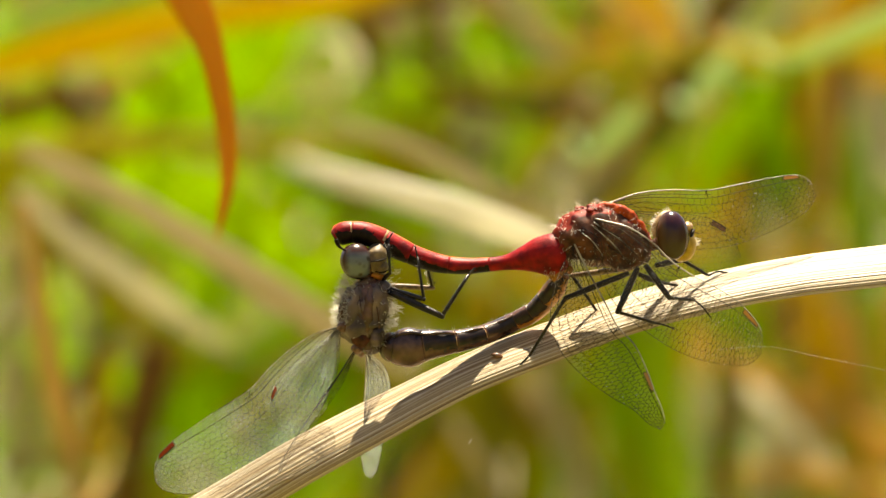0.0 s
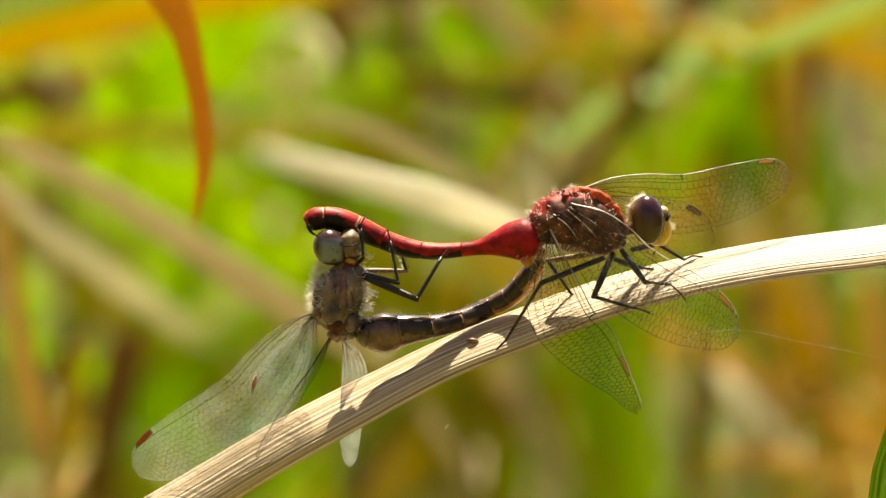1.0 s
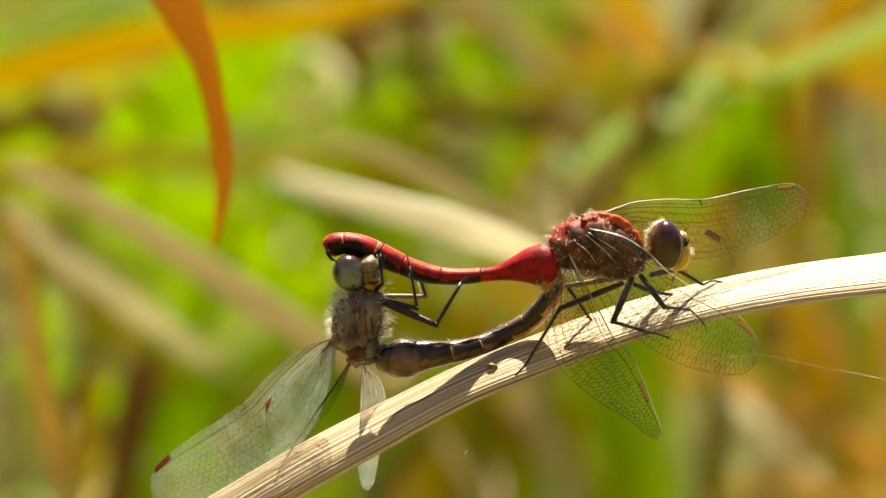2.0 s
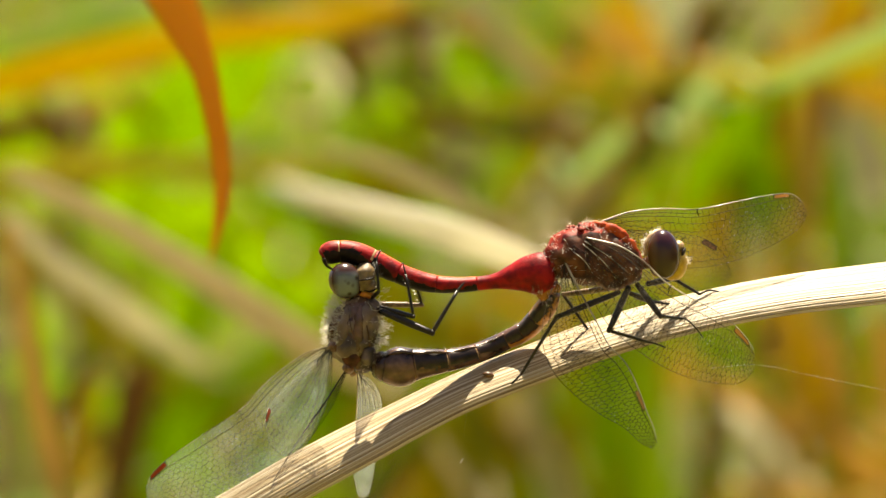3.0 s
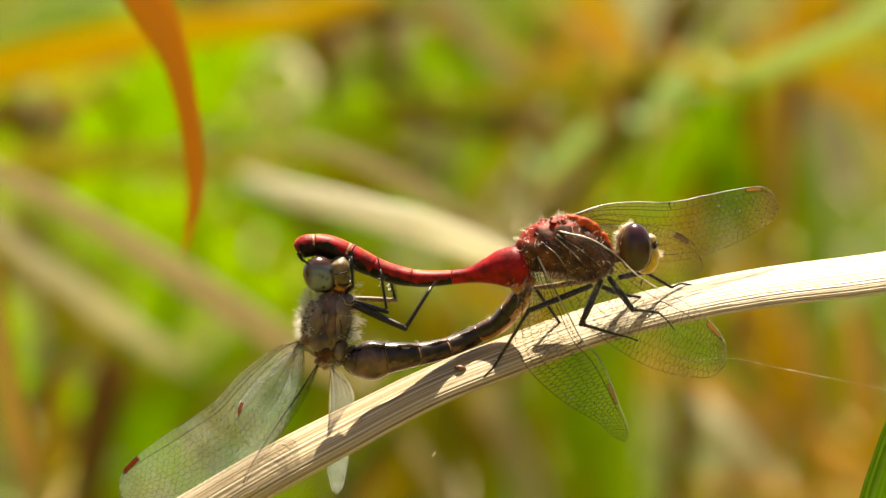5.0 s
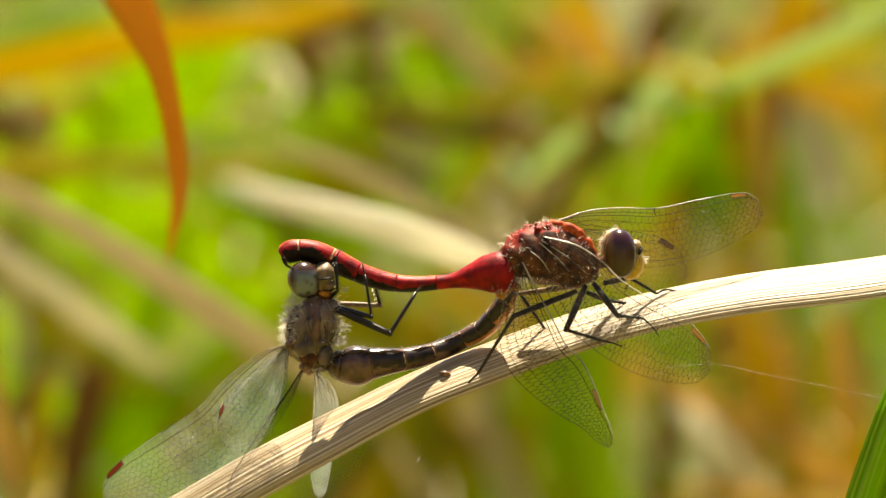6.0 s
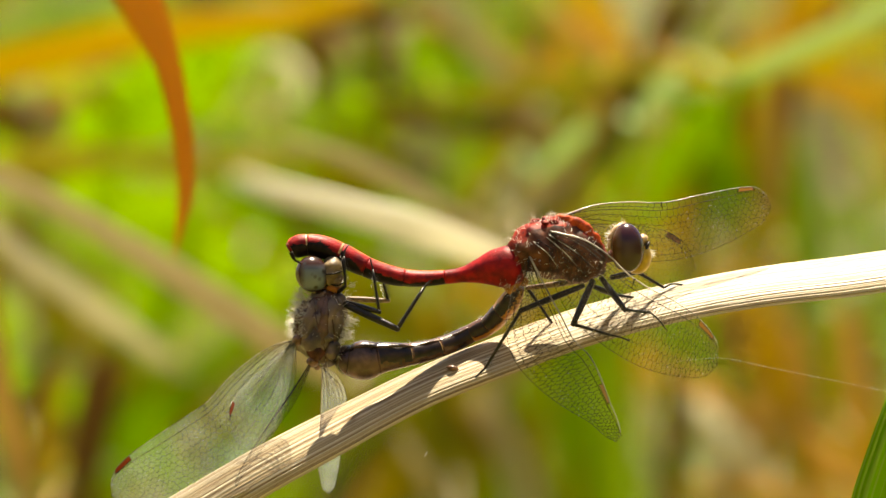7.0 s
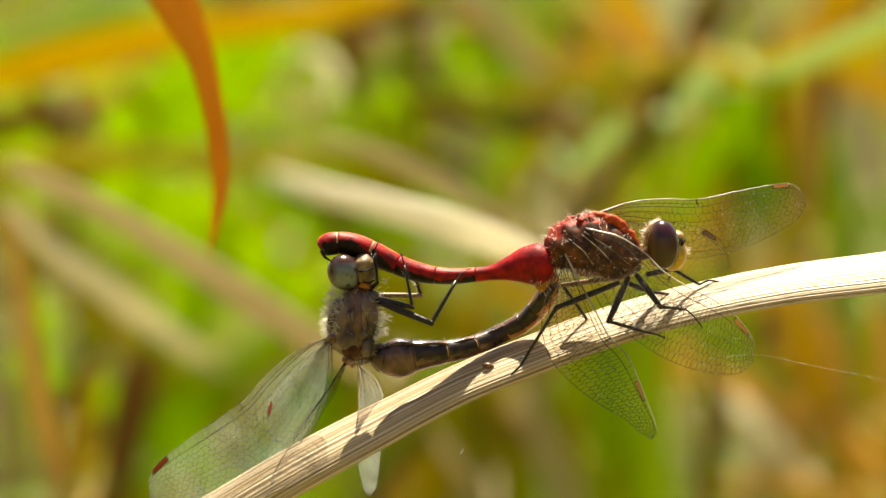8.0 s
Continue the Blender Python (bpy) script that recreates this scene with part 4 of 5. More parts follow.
    ball(bm, (-4.70, -8.65, 0), (1.0, 1.3, 1.2), 0, 20)
    abdomen = part("abdomen", bm, [GREY], ob, "umber abdomen curved up to the male")

    def marks(i, s, a):
        d = abs((a + math.pi) % (2 * math.pi) - math.pi)
        edge = .22 * noise.noise(Vector((s * 3.1 + i * 7, d * 2.2, 1.7))) + .12 * noise.noise(Vector((s * 9 + i * 3, d * 5, 4.1)))
        if s > .965 and i in (2, 3) and d < 2.0:
            return 3
        if i > 1 and 0.85 + edge < d < 1.85 + .35 * s + 1.8 * edge and .05 < s:
            return 1
        return 2 if i > 4 and (d > 2.1 + edge or i > 6 and (d < .7 + edge or d > 1.7 + edge)) else 0

    plates = segments(abdomen, "abdomen_segment", [(-5.20, -8.55, 0, 1.0, 1.1), (-4.45, -8.70, 0, 1.35, 1.4), (-3.10, -8.72, 0, 1.70, 1.6), (-1.20, -8.45, 0, 1.30, 1.3), (1.35, -8.15, .6, .98, 1.1), (3.90, -7.50, 1.6, .86, 1.0), (6.50, -6.35, 2.2, .84, 1.0), (8.05, -5.55, 1.4, .88, 1.0),
                                          (9.20, -4.35, .2, .92, 1.0), (10.20, -3.05, -1, .82, .9), (10.70, -2.25, -1.5, .5, .6)], [0, .1, .27, .385, .49, .60, .70, .80, .92, 1], [UMBER, UMBER_DARK, AMBER, TAN], marks, swell=.05)
    for k in range(1, 6):
        fur(plates[k], 10, .25, 70 + k, lambda n, p: n.z > .6)
    bm = bmesh.new()
    tube(bm, [(-4.70, -7.79, -1.05, .05), (-3.10, -7.44, -1.25, .16), (-1.35, -7.54, -1, .10), (0.05, -7.44, -0.95, .14), (1.35, -7.45, -0.2, .08), (2.70, -7.15, .3, .12), (3.90, -6.90, .88, .07), (5.30, -6.35, 1.3, .11), (6.50, -5.75, 1.52, .05)], 70, 10)
    rough_up(bm, .06, 1.5)
    part("side_keel", bm, UMBER, abdomen, "glossy raised keel along the side")
    bm = bmesh.new()
    tube(bm, [(8.54, -5.35, .2, .1), (9.39, -4.15, -0.9, .12), (10.39, -2.65, -2, .06)], 10, 8)
    part("belly_plate", bm, AMBER, abdomen, "amber belly plate")
    # wings
    wings = [
        wing(ob, "far_forewing", [(-9.3, -6.88, 1.2), (-11.0, -7.38, 1.61), (-13.16, -8.73, 2.19), (-15.13, -10.44, 2.78), (-16.99, -12.49, 3.41), (-19.51, -14.2, 4.1), (-21.99, -15.91, 4.78), (-23.75, -17.17, 5.28), (-25.12, -18.58, 5.72), (-25.53, -19.74, 6.0)], [(-9.25, -6.98, 1.2), (-9.51, -10.09, 1.79), (-10.27, -13.1, 2.38), (-11.78, -15.86, 2.98), (-13.8, -18.12, 3.55), (-16.82, -20.13, 4.24), (-20.34, -21.44, 4.95), (-23.11, -21.94, 5.49), (-24.78, -21.54, 5.81), (-25.43, -20.79, 6.0)],
             WING_MILKY, VEIN_OLIVE, STIGMA_RED, 41, "clear spread forewing", VEIN_PALE, stig=(.86, .935), thick=1.45, rim=.6, specks=60, fan=.9, fine=1.3, bands=11),
        wing(ob, "near_forewing", [(-9.13, -7.07, -1.2), (-10.72, -8.56, -2.56), (-12.51, -10.44, -4.18), (-13.94, -12.27, -5.63), (-14.24, -13.01, -6.13), (-14.33, -14.39, -7.0)], [(-9.03, -7.17, -1.2), (-8.73, -10.06, -2.53), (-9.33, -13.04, -3.92), (-10.72, -15.76, -5.33), (-12.45, -16.84, -6.27), (-13.79, -15.98, -7.0)],
             WING_MILKY, VEIN_OLIVE, STIGMA_RED, 42, "clear forewing seen nearly end on", stig=(.82, .93), thick=1.0, rim=.35, fine=.6, bands=6, fan=.5),
        wing(ob, "near_hindwing", [(-7.89, -9.07, -1.2), (-9.48, -11.55, -3.03), (-11.22, -14.02, -4.92), (-12.8, -16.48, -6.75), (-14.08, -18.74, -8.38), (-14.37, -19.68, -9.0)], [(-7.74, -9.17, -1.2), (-8.78, -11.75, -2.94), (-10.42, -14.32, -4.84), (-12.25, -16.83, -6.79), (-13.73, -18.94, -8.42), (-14.22, -19.73, -9.0)],
             WING_CLEAR, VEIN, None, 43, "clear hindwing folded edge-on over the reed", VEIN, rim=.8, thick=.9, bands=4, fine=.7, fan=0.4),
        wing(ob, "far_hindwing", [(-6.85, -9.19, 1.6), (-6.76, -11.11, 3.14), (-6.77, -12.87, 4.56), (-6.88, -15.15, 6.38), (-7.0, -17.59, 8.33), (-6.7, -19.48, 9.85), (-6.36, -20.6, 10.7), (-5.95, -20.95, 11.0)], [(-6.65, -9.19, 1.6), (-5.26, -10.31, 2.97), (-4.56, -11.87, 4.28), (-4.67, -14.4, 6.2), (-4.83, -16.43, 7.75), (-5.19, -19.28, 9.92), (-5.45, -20.4, 10.8), (-5.8, -20.9, 11.0)],
             WING_FROST, VEIN_OLIVE, None, 44, "clear hindwing hanging behind the reed", VEIN_PALE, thick=1.0, bands=6, rim=.8)]
    # legs
    lm, m2 = (LEG_PALE, LEG), (LEG, LEG)
    leg(thorax, [(-4.80, -3.75, -1), (-0.10, -5.94, -2.6), (2.25, -2.30, -1.6), (2.80, -1.70, -1.3), (3.60, -1.25, -1)], (.34, .19), m2, 51, label="dark hind leg holding the male")
    leg(thorax, [(-4.80, -3.55, -0.6), (-1.70, -4.44, -2), (-2.25, -0.70, -1.3), (-2.40, -0.05, -1.2), (-2.50, 0.35, -1.1)], (.26, .14), m2, 52)
    leg(thorax, [(-4.90, -3.25, 0.8), (-0.90, -3.46, 1.8), (-1.30, -1.95, 1.4), (-1.70, -1.05, 1.2), (-2.10, -0.45, 1)], (.26, .13), lm, 53)
    leg(thorax, [(-5.40, -2.75, -0.6), (-4.69, -2.15, -1.9), (-4.79, 0.45, -1.5), (-4.69, 1.05, -1.3), (-4.40, 1.50, -1.2)], (.2, .13), m2, 54)
    return ob, thorax, wings


female, female_thorax, female_wings = build_female()


# ---- near blades and thread ----
def blade(name, label, rows, mat, root=0, n=60, turn=0.0, category="grass blade", group="", ribs=0, rib=True):
    """One grass blade: a long tapering lens-shaped leaf, rooted at rows[root]."""
    ob = thing(name, rows[root][:3], label, category, group)
    bm = bmesh.new()
    r = (lambda s, a: 1 + 0.40 * math.cos(a * ribs * 2.0) * math.sin(a) ** 2) if ribs else None
    tube(bm, rows, n, 48 if ribs else 10, turn=turn, ridge=r)
    part("leaf", bm, mat, ob)
    if rib and not ribs:
        bm = bmesh.new()
        tube(bm, [(x, z, y + t * .9, w * .05, t * .25) for x, z, y, w, t in rows], n, 6, turn=turn)
        part("midrib", bm, mat, ob)
    return ob


orange_leaf = blade("drooping_leaf", "orange withered reed leaf hanging tip down", [
(-150, -445, 118, 2.4, .5), (-138, -220, 112, 2.6, .5), (-118, 10, 110, 2.6, .4), (-92, 66, 108, 2.6, .3), (-60, 78, 110, 2.5, .25), (-42, 56, 112, 2.5, .22), 
    (-28.33, 31.24, 112, 2.46, 0.23), (-26.53, 27.96, 112, 2.35, 0.21), (-25.01, 25.22, 112, 2.13, 0.2), (-23.7, 22.48, 112, 1.75, 0.16), (-22.56, 19.75, 112, 1.37, 0.12), (-21.85, 17.01, 112, 1.18, 0.11), (-21.31, 14.28, 112, 1.09, 0.1), (-20.93, 11.55, 112, 0.98, 0.09), (-20.72, 8.81, 112, 0.87, 0.08), (-20.83, 6.08, 112, 0.66, 0.06), (-21.33, 3.35, 112, 0.41, 0.05), (-21.66, 1.6, 112, 0.19, 0.05), (-21.88, 0.51, 112, 0.03, 0.05)], ORANGE_DRY, n=170)

blade("grass_blade", "upright fresh green ribbed grass blade", [
    (34, -445, 25, 2.2, .4), (37, -240, 15, 2.3, .35), (40, -80, 6, 2.3, .3), (42.05, -20.95, 0, 1.95, .28), (44.05, -14.95, 0, 1.85, .26), (46.40, -8.45, 0, 1.7, .24), (54, 12, 0, 1.3, .2), (62, 34, -2, .8, .15), (70, 52, -4, .1, .08)], RIBBED, n=90, ribs=9)


def build_thread():
    ob = thing("spider_thread", (43.59, -11.65, -0.3), "fine spider silk thread strung from the wing to a grass blade", "spider thread")
    bm = bmesh.new()
    rng = random.Random(8)
    pts = spline([(24.17, -8.85, -8.6), (28.31, -8.57, -6), (33.24, -9.53, -3), (38.77, -10.64, -1), (43.59, -11.65, -0.3)], 60)
    for a, b in zip(pts, pts[1:]):
        strand(bm, q(a), q(b), .009, .009)
    part("strand", bm, SILK, ob)
    bm = bmesh.new()
    for _ in range(60):
        p = pts[rng.randrange(1, 59)]
        ball(bm, p, (rng.uniform(.015, .045),) * 3, 0, 6)
    part("droplets", bm, SILK, ob, "tiny bright droplets", kind="stuff")


build_thread()


def build_fleck():
    ob = thing("hanging_fleck", (3.10, -11.16, 1), "tiny pale plant fleck hanging from the reed on silk", "plant fleck")
    bm = bmesh.new()
    for a, b in (((3.10, -11.16, 1), (2.70, -13.96, 0.6)), ((2.70, -13.96, 0.6), (2.40, -16.96, 0.4))):
        strand(bm, q(a), q(b), .0015, .0015)
    part("silk", bm, SILK, ob)
    bm = bmesh.new()
    tube(bm, [(2.25, -17.26, 0.4, .03), (2.40, -17.06, 0.4, .07), (2.55, -16.81, 0.4, .02)], 8, 8)
    part("fleck", bm, SILK, ob)


build_fleck()


# ---- the meadow behind ----
def far_blade(rows, mat, name, label, width, ground=True, turn=35.0, group="blurred meadow blades"):
    """A long meadow blade at some distance behind; its last point bends down to the ground."""
    rows = [list(r) for r in rows]
    if rows[-1][0] < rows[0][0] - 2:
        turn = -turn
    if ground:
        x, z, y = rows[-1][:3]
        px, pz, py = rows[-2][:3]
        rows.append([x + (x - px) * .25, z - 12, y + 330])
        rows.append([x + (x - px) * .3, z - 90, y + 520])
        rows.append([x + (x - px) * .3, -445 + (y + 600) * 0.158, y + 600])
    rows = [[*r, width * (1 - 0.6 * (1 - i / (len(rows) - 1)) ** 4) * (1 if i < len(rows) - 5 or not ground else 0.85 if i == len(rows) - 5 else 0.4 if i == len(rows) - 4 else 0.16), .35] for i, r in enumerate(rows)]
    return blade(name, label, rows, mat, root=-1, n=48, turn=turn, group=group)


far_blade([(-45.88, 11.04, 280), (-37.86, 7.15, 280), (-28.00, 1.42, 280), (-20.60, -3.15, 280), (-11.35, -9.31, 280), (-5.18, -13.20, 280)], DUN, "dry_stem", "tan withered leaning grass stem", 2.3)
far_blade([(-48.07, 6.44, 330), (-41.69, 0.83, 330), (-34.68, -4.08, 330), (-28.75, -9.21, 390), (-24.78, -13.37, 480)], STONE, "dry_stem", "pale grey withered leaning grass stem", 2.1)
far_blade([(5.26, 31.54, 460), (-5.81, 30.36, 460), (-15.49, 29.95, 460), (-24.48, 29.26, 460), (-31.40, 28.57, 460)], OLIVE, "golden_blade", "yellow-brown withered grass blade", 2.1)
far_blade([(-16.05, 28.74, 520), (-22.50, 25.16, 520), (-28.95, 21.57, 520), (-36.84, 16.91, 520), (-43.29, 12.97, 520)], LIME, "lime_blade", "broad lime green leaf in sunlight", 8.0)
far_blade([(-30.16, 31.99, 430), (-38.30, 29.27, 430), (-46.46, 26.69, 430), (-54.61, 24.18, 430), (-60.72, 21.80, 430)], LIME, "lime_blade", "lime green grass leaf in sunlight", 2.2)
far_blade([(-35.09, 21.10, 540), (-45.96, 19.50, 540), (-56.84, 17.84, 540), (-63.37, 17.11, 540)], RUSSET, "dark_stalk", "brown withered meadow grass blade", 3.0)
far_blade([(-12.50, 12.16, 430), (-23.36, 12.63, 430), (-34.23, 13.31, 430), (-45.10, 12.84, 430), (-57.32, 11.07, 430)], OLIVE, "olive_blade", "narrow yellow-green meadow grass blade", 1.9)
far_blade([(-43.32, 11.69, 440), (-36.49, 8.61, 440), (-29.66, 5.19, 440), (-22.14, 1.09, 440), (-13.94, -3.01, 440)], LIME, "lime_blade", "broad lime green leaf in sunlight", 4.4)
far_blade([(-3.12, 31.24, 500), (-2.76, 26.99, 500), (-2.76, 22.74, 500), (-3.47, 17.07, 500)], GREEN, "green_blade", "green meadow grass leaf", 2.5)
far_blade([(2.58, 31.61, 520), (5.09, 28.38, 520), (6.88, 25.16, 520), (8.67, 20.86, 520)], LIME, "lime_blade", "lime green grass leaf in sunlight", 3.9)
far_blade([(22.82, 35.07, 480), (25.27, 31.57, 480), (27.37, 28.07, 480), (29.12, 24.57, 480)], GOLD, "golden_blade", "golden autumn grass leaf", 3.5)
far_blade([(59.36, 26.23, 390), (51.41, 24.58, 390), (43.46, 23.39, 390), (34.85, 22.72, 390), (27.56, 22.26, 390)], CITRON, "olive_blade", "yellow-green arching grass blade", 2.2)
far_blade([(45.92, 22.47, 480), (41.02, 19.67, 480), (36.82, 15.82, 480), (33.67, 10.57, 480), (31.57, 4.27, 480)], LIME, "green_blade", "broad green meadow grass blade", 3.5)
far_blade([(36.90, 18.49, 500), (37.26, 12.82, 500), (37.83, 7.15, 500), (38.32, -5.60, 500)], OLIVE, "olive_blade", "yellow-green upright meadow grass blade", 2.3)
far_blade([(47.53, 26.99, 500), (47.03, 15.65, 500), (46.47, 4.32, 500), (45.90, -8.43, 500)], OLIVE, "olive_blade", "yellow-green upright meadow grass blade", 3.2)
far_blade([(56.17, 27.94, 560), (55.81, 20.61, 560), (55.44, 13.27, 560), (54.71, 1.54, 560)], STONE, "dry_stem", "pale withered meadow grass leaf", 3.7)
far_blade([(51.31, 17.27, 520), (52.03, 10.11, 520), (52.39, 1.51, 520), (52.75, -12.83, 520)], GREEN, "green_blade", "green upright grass blade", 3.2)
far_blade([(16.39, 19.65, 540), (13.12, 15.30, 540), (10.58, 10.22, 540), (8.41, 4.42, 540)], OLIVE, "olive_blade", "yellow-green leaning grass blade", 4.0)
far_blade([(3.49, 19.03, 620), (4.63, 15.24, 620), (5.76, 11.45, 620), (7.28, 4.63, 620)], STONE, "dry_stem", "pale withered grass blade", 3.2)
far_blade([(-0.99, 19.90, 500), (7.51, 17.78, 500), (14.59, 16.01, 500), (20.97, 12.82, 500)], RUSSET, "dark_stalk", "brown leaning withered leaf", 2.3)
far_blade([(26.86, 0.77, 470), (27.20, -6.89, 470), (27.27, -14.54, 470), (27.64, -23.59, 470), (28.69, -36.11, 470)], LIME, "green_blade", "broad green upright leaf in sunlight", 3.4)
far_blade([(21.68, -5.60, 500), (23.09, -12.68, 500), (24.86, -21.18, 500), (26.63, -32.51, 500)], GREEN, "green_blade", "green upright grass leaf", 4.2)
far_blade([(43.56, 0.07, 470), (45.65, -6.89, 470), (47.73, -13.85, 470), (49.82, -23.59, 470)], GOLD, "golden_blade", "golden upright autumn blade", 3.1)
far_blade([(39.13, -16.41, 520), (41.28, -22.86, 520), (43.07, -29.31, 520), (44.86, -37.20, 520)], STONE, "dry_stem", "pale withered meadow grass leaf", 4.7)
far_blade([(12.04, -14.43, 540), (14.21, -19.50, 540), (16.39, -25.30, 540), (18.56, -34.73, 540)], STONE, "dry_stem", "tan withered grass leaf", 4.0)
far_blade([(5.57, -13.13, 560), (7.04, -20.46, 560), (9.24, -27.79, 560), (11.44, -38.06, 560)], OLIVE, "olive_blade", "broad yellow-green reed leaf", 4.8)
far_blade([(-41.62, -12.23, 440), (-42.09, -18.38, 440), (-42.50, -24.53, 440), (-42.98, -32.73, 440)], GOLD, "golden_blade", "golden upright autumn blade", 2.6)
far_blade([(-32.87, -10.12, 430), (-35.25, -16.91, 430), (-37.29, -23.02, 430), (-39.32, -31.17, 430)], RUSSET, "dark_stalk", "dark red-brown withered leaf", 2.9)
far_blade([(-26.09, -2.08, 520), (-32.54, -8.53, 520), (-38.27, -15.69, 520), (-44.00, -25.73, 520)], GREEN, "green_blade", "green leaning grass blade", 3.9)
far_blade([(-29.68, -12.53, 480), (-32.48, -18.13, 480), (-34.58, -24.43, 480), (-36.68, -32.13, 480)], GREEN, "green_blade", "green leaning grass leaf", 2.8)
far_blade([(-16.98, -7.58, 470), (-23.24, -13.15, 470), (-28.81, -18.72, 470), (-34.37, -24.98, 470), (-38.55, -30.55, 470)], GREEN, "green_blade", "green leaning grass leaf", 3.6)
far_blade([(-10.20, -11.97, 500), (-15.16, -18.35, 500), (-19.41, -24.72, 500), (-23.66, -32.51, 500)], GREEN, "green_blade", "green grass leaf in sunlight", 7.0)
far_blade([(-12.03, -4.33, 560), (-3.23, -6.53, 560), (5.57, -8.73, 560), (14.37, -12.39, 560)], OLIVE, "olive_blade", "broad yellow-green reed leaf", 5.1)
far_blade([(-21.28, 10.57, 480), (-15.68, 9.17, 480), (-8.68, 6.72, 480), (-1.68, 2.87, 480)], GREEN, "green_blade", "green meadow grass leaf", 3.9)
far_blade([(-13.95, -18.88, 620), (-1.82, -21.16, 620), (10.31, -24.19, 620), (23.96, -29.50, 620)], OLIVE, "olive_blade", "broad yellow-green reed leaf", 7.6)
far_blade([(14.70, -8.93, 600), (19.20, -14.92, 600), (22.95, -22.42, 600), (25.95, -32.92, 600)], OLIVE, "olive_blade", "broad yellow-green reed leaf", 5.6)
far_blade([(-47.96, 19.87, 560), (-46.64, 14.74, 560), (-46.35, 8.87, 560), (-46.49, 1.54, 560)], RUSSET, "dark_stalk", "brown upright withered leaf", 2.2)
far_blade([(-54.21, 0.77, 470), (-53.30, -8.28, 470), (-52.47, -18.02, 470), (-51.63, -33.33, 470)], DUN, "dry_stem", "tan upright withered blade", 2.6)
far_blade([(-36.16, -11.62, 450), (-36.71, -17.12, 450), (-37.19, -23.31, 450), (-37.74, -32.93, 450)], RUSSET, "dark_stalk", "brown upright withered leaf", 3.4)
far_blade([(42.52, 28.60, 470), (42.72, 22.34, 470), (43.00, 16.77, 470), (43.28, 9.81, 470)], RUSSET, "dark_stalk", "brown upright withered blade", 1.9)
far_blade([(50.52, 26.51, 470), (49.47, 21.64, 470), (48.43, 14.68, 470), (47.73, 4.24, 470)], RUSSET, "dark_stalk", "brown upright withered blade", 2.2)
far_blade([(36.55, 35.49, 500), (34.78, 31.95, 500), (33.36, 28.40, 500), (31.59, 23.45, 500)], RUSSET, "dark_stalk", "brown leaning withered leaf", 2.8)
far_blade([(42.57, -5.60, 500), (43.99, -14.10, 500), (45.05, -22.60, 500), (46.11, -33.93, 500)], OCHRE, "golden_blade", "broad ochre withered reed leaf", 4.6)
far_blade([(50.01, -7.01, 500), (51.42, -15.51, 500), (52.84, -24.01, 500), (54.26, -34.64, 500)], OCHRE, "golden_blade", "broad ochre withered reed leaf", 4.8)
far_blade([(57.09, -5.60, 500), (58.15, -14.10, 500), (59.22, -22.60, 500), (60.63, -34.64, 500)], GOLD, "golden_blade", "broad golden reed leaf", 4.6)
far_blade([(31.03, 22.34, 470), (29.99, 18.86, 470), (28.25, 14.68, 470), (25.47, 9.12, 470)], LIME, "lime_blade", "lime green meadow leaf", 2.4)
far_blade([(12.61, 16.20, 520), (10.46, 13.69, 520), (8.31, 10.82, 520), (6.16, 6.52, 520)], LIME, "lime_blade", "lime green meadow leaf", 2.8)
far_blade([(6.56, 31.50, 440), (-1.64, 30.14, 440), (-9.84, 29.59, 440), (-16.67, 30.14, 440), (-23.51, 31.84, 440)], RUSSET, "dark_stalk", "brown arching withered blade", 2.0)
far_blade([(33.51, -11.98, 440), (34.18, -18.13, 440), (33.82, -24.96, 440), (33.47, -31.11, 440)], OLIVE, "olive_blade", "olive upright meadow leaf", 2.2)
far_blade([(36.34, 21.20, 490), (38.45, 16.97, 490), (40.21, 12.04, 490), (41.26, 4.30, 490)], GREEN, "green_blade", "green leaning meadow leaf", 3.0)
far_blade([(-44.20, 7.86, 500), (-39.24, 4.32, 500), (-34.28, 0.07, 500), (-30.03, -5.60, 500)], LIME, "lime_blade", "lime green leaning meadow leaf", 3.2)
far_blade([(-2.28, 31.5, 385), (-10.87, 29.27, 385), (-21.43, 27.97, 385), (-31.34, 26.54, 385), (-39.27, 24.83, 385), (-47.86, 22.73, 385), (-56.45, 19.71, 385)], AMBERLEAF, "golden_blade", "golden autumn grass blade", 3.0)
far_blade([(-24.98, 13.59, 400), (-31.65, 12.53, 400), (-40.31, 11.22, 400), (-48.31, 10.96, 400), (-56.31, 10.45, 400)], OLIVE, "olive_blade", "olive-gold meadow grass blade", 1.5)
far_blade([(33.49, 23.59, 390), (25.53, 22.02, 390), (18.24, 20.84, 390), (11.61, 20.05, 390), (6.97, 19.4, 390)], OLIVE, "olive_blade", "yellow-green arching grass blade", 1.9)
far_blade([(42.26, 24.72, 420), (48.33, 23.77, 420), (53.73, 21.87, 420), (60.48, 21.18, 420)], GOLD, "golden_blade", "golden autumn grass blade", 2.0)
far_blade([(-32.17, 32.35, 430), (-38.96, 30.46, 430), (-45.08, 28.64, 430), (-53.23, 26.28, 430)], SAGE, "sage_blade", "light green meadow grass blade", 1.6)
far_blade([(-19.2, 11.1, 470), (-12.8, 8.3, 330), (-6.7, 6.35, 250), (-1.5, 4.75, 215), (3.7, 3.2, 200), (9.5, 1.1, 200), (14.4, -0.8, 200)], PALE, "dry_stem", "bleached dry bent grass stem", 2.2)
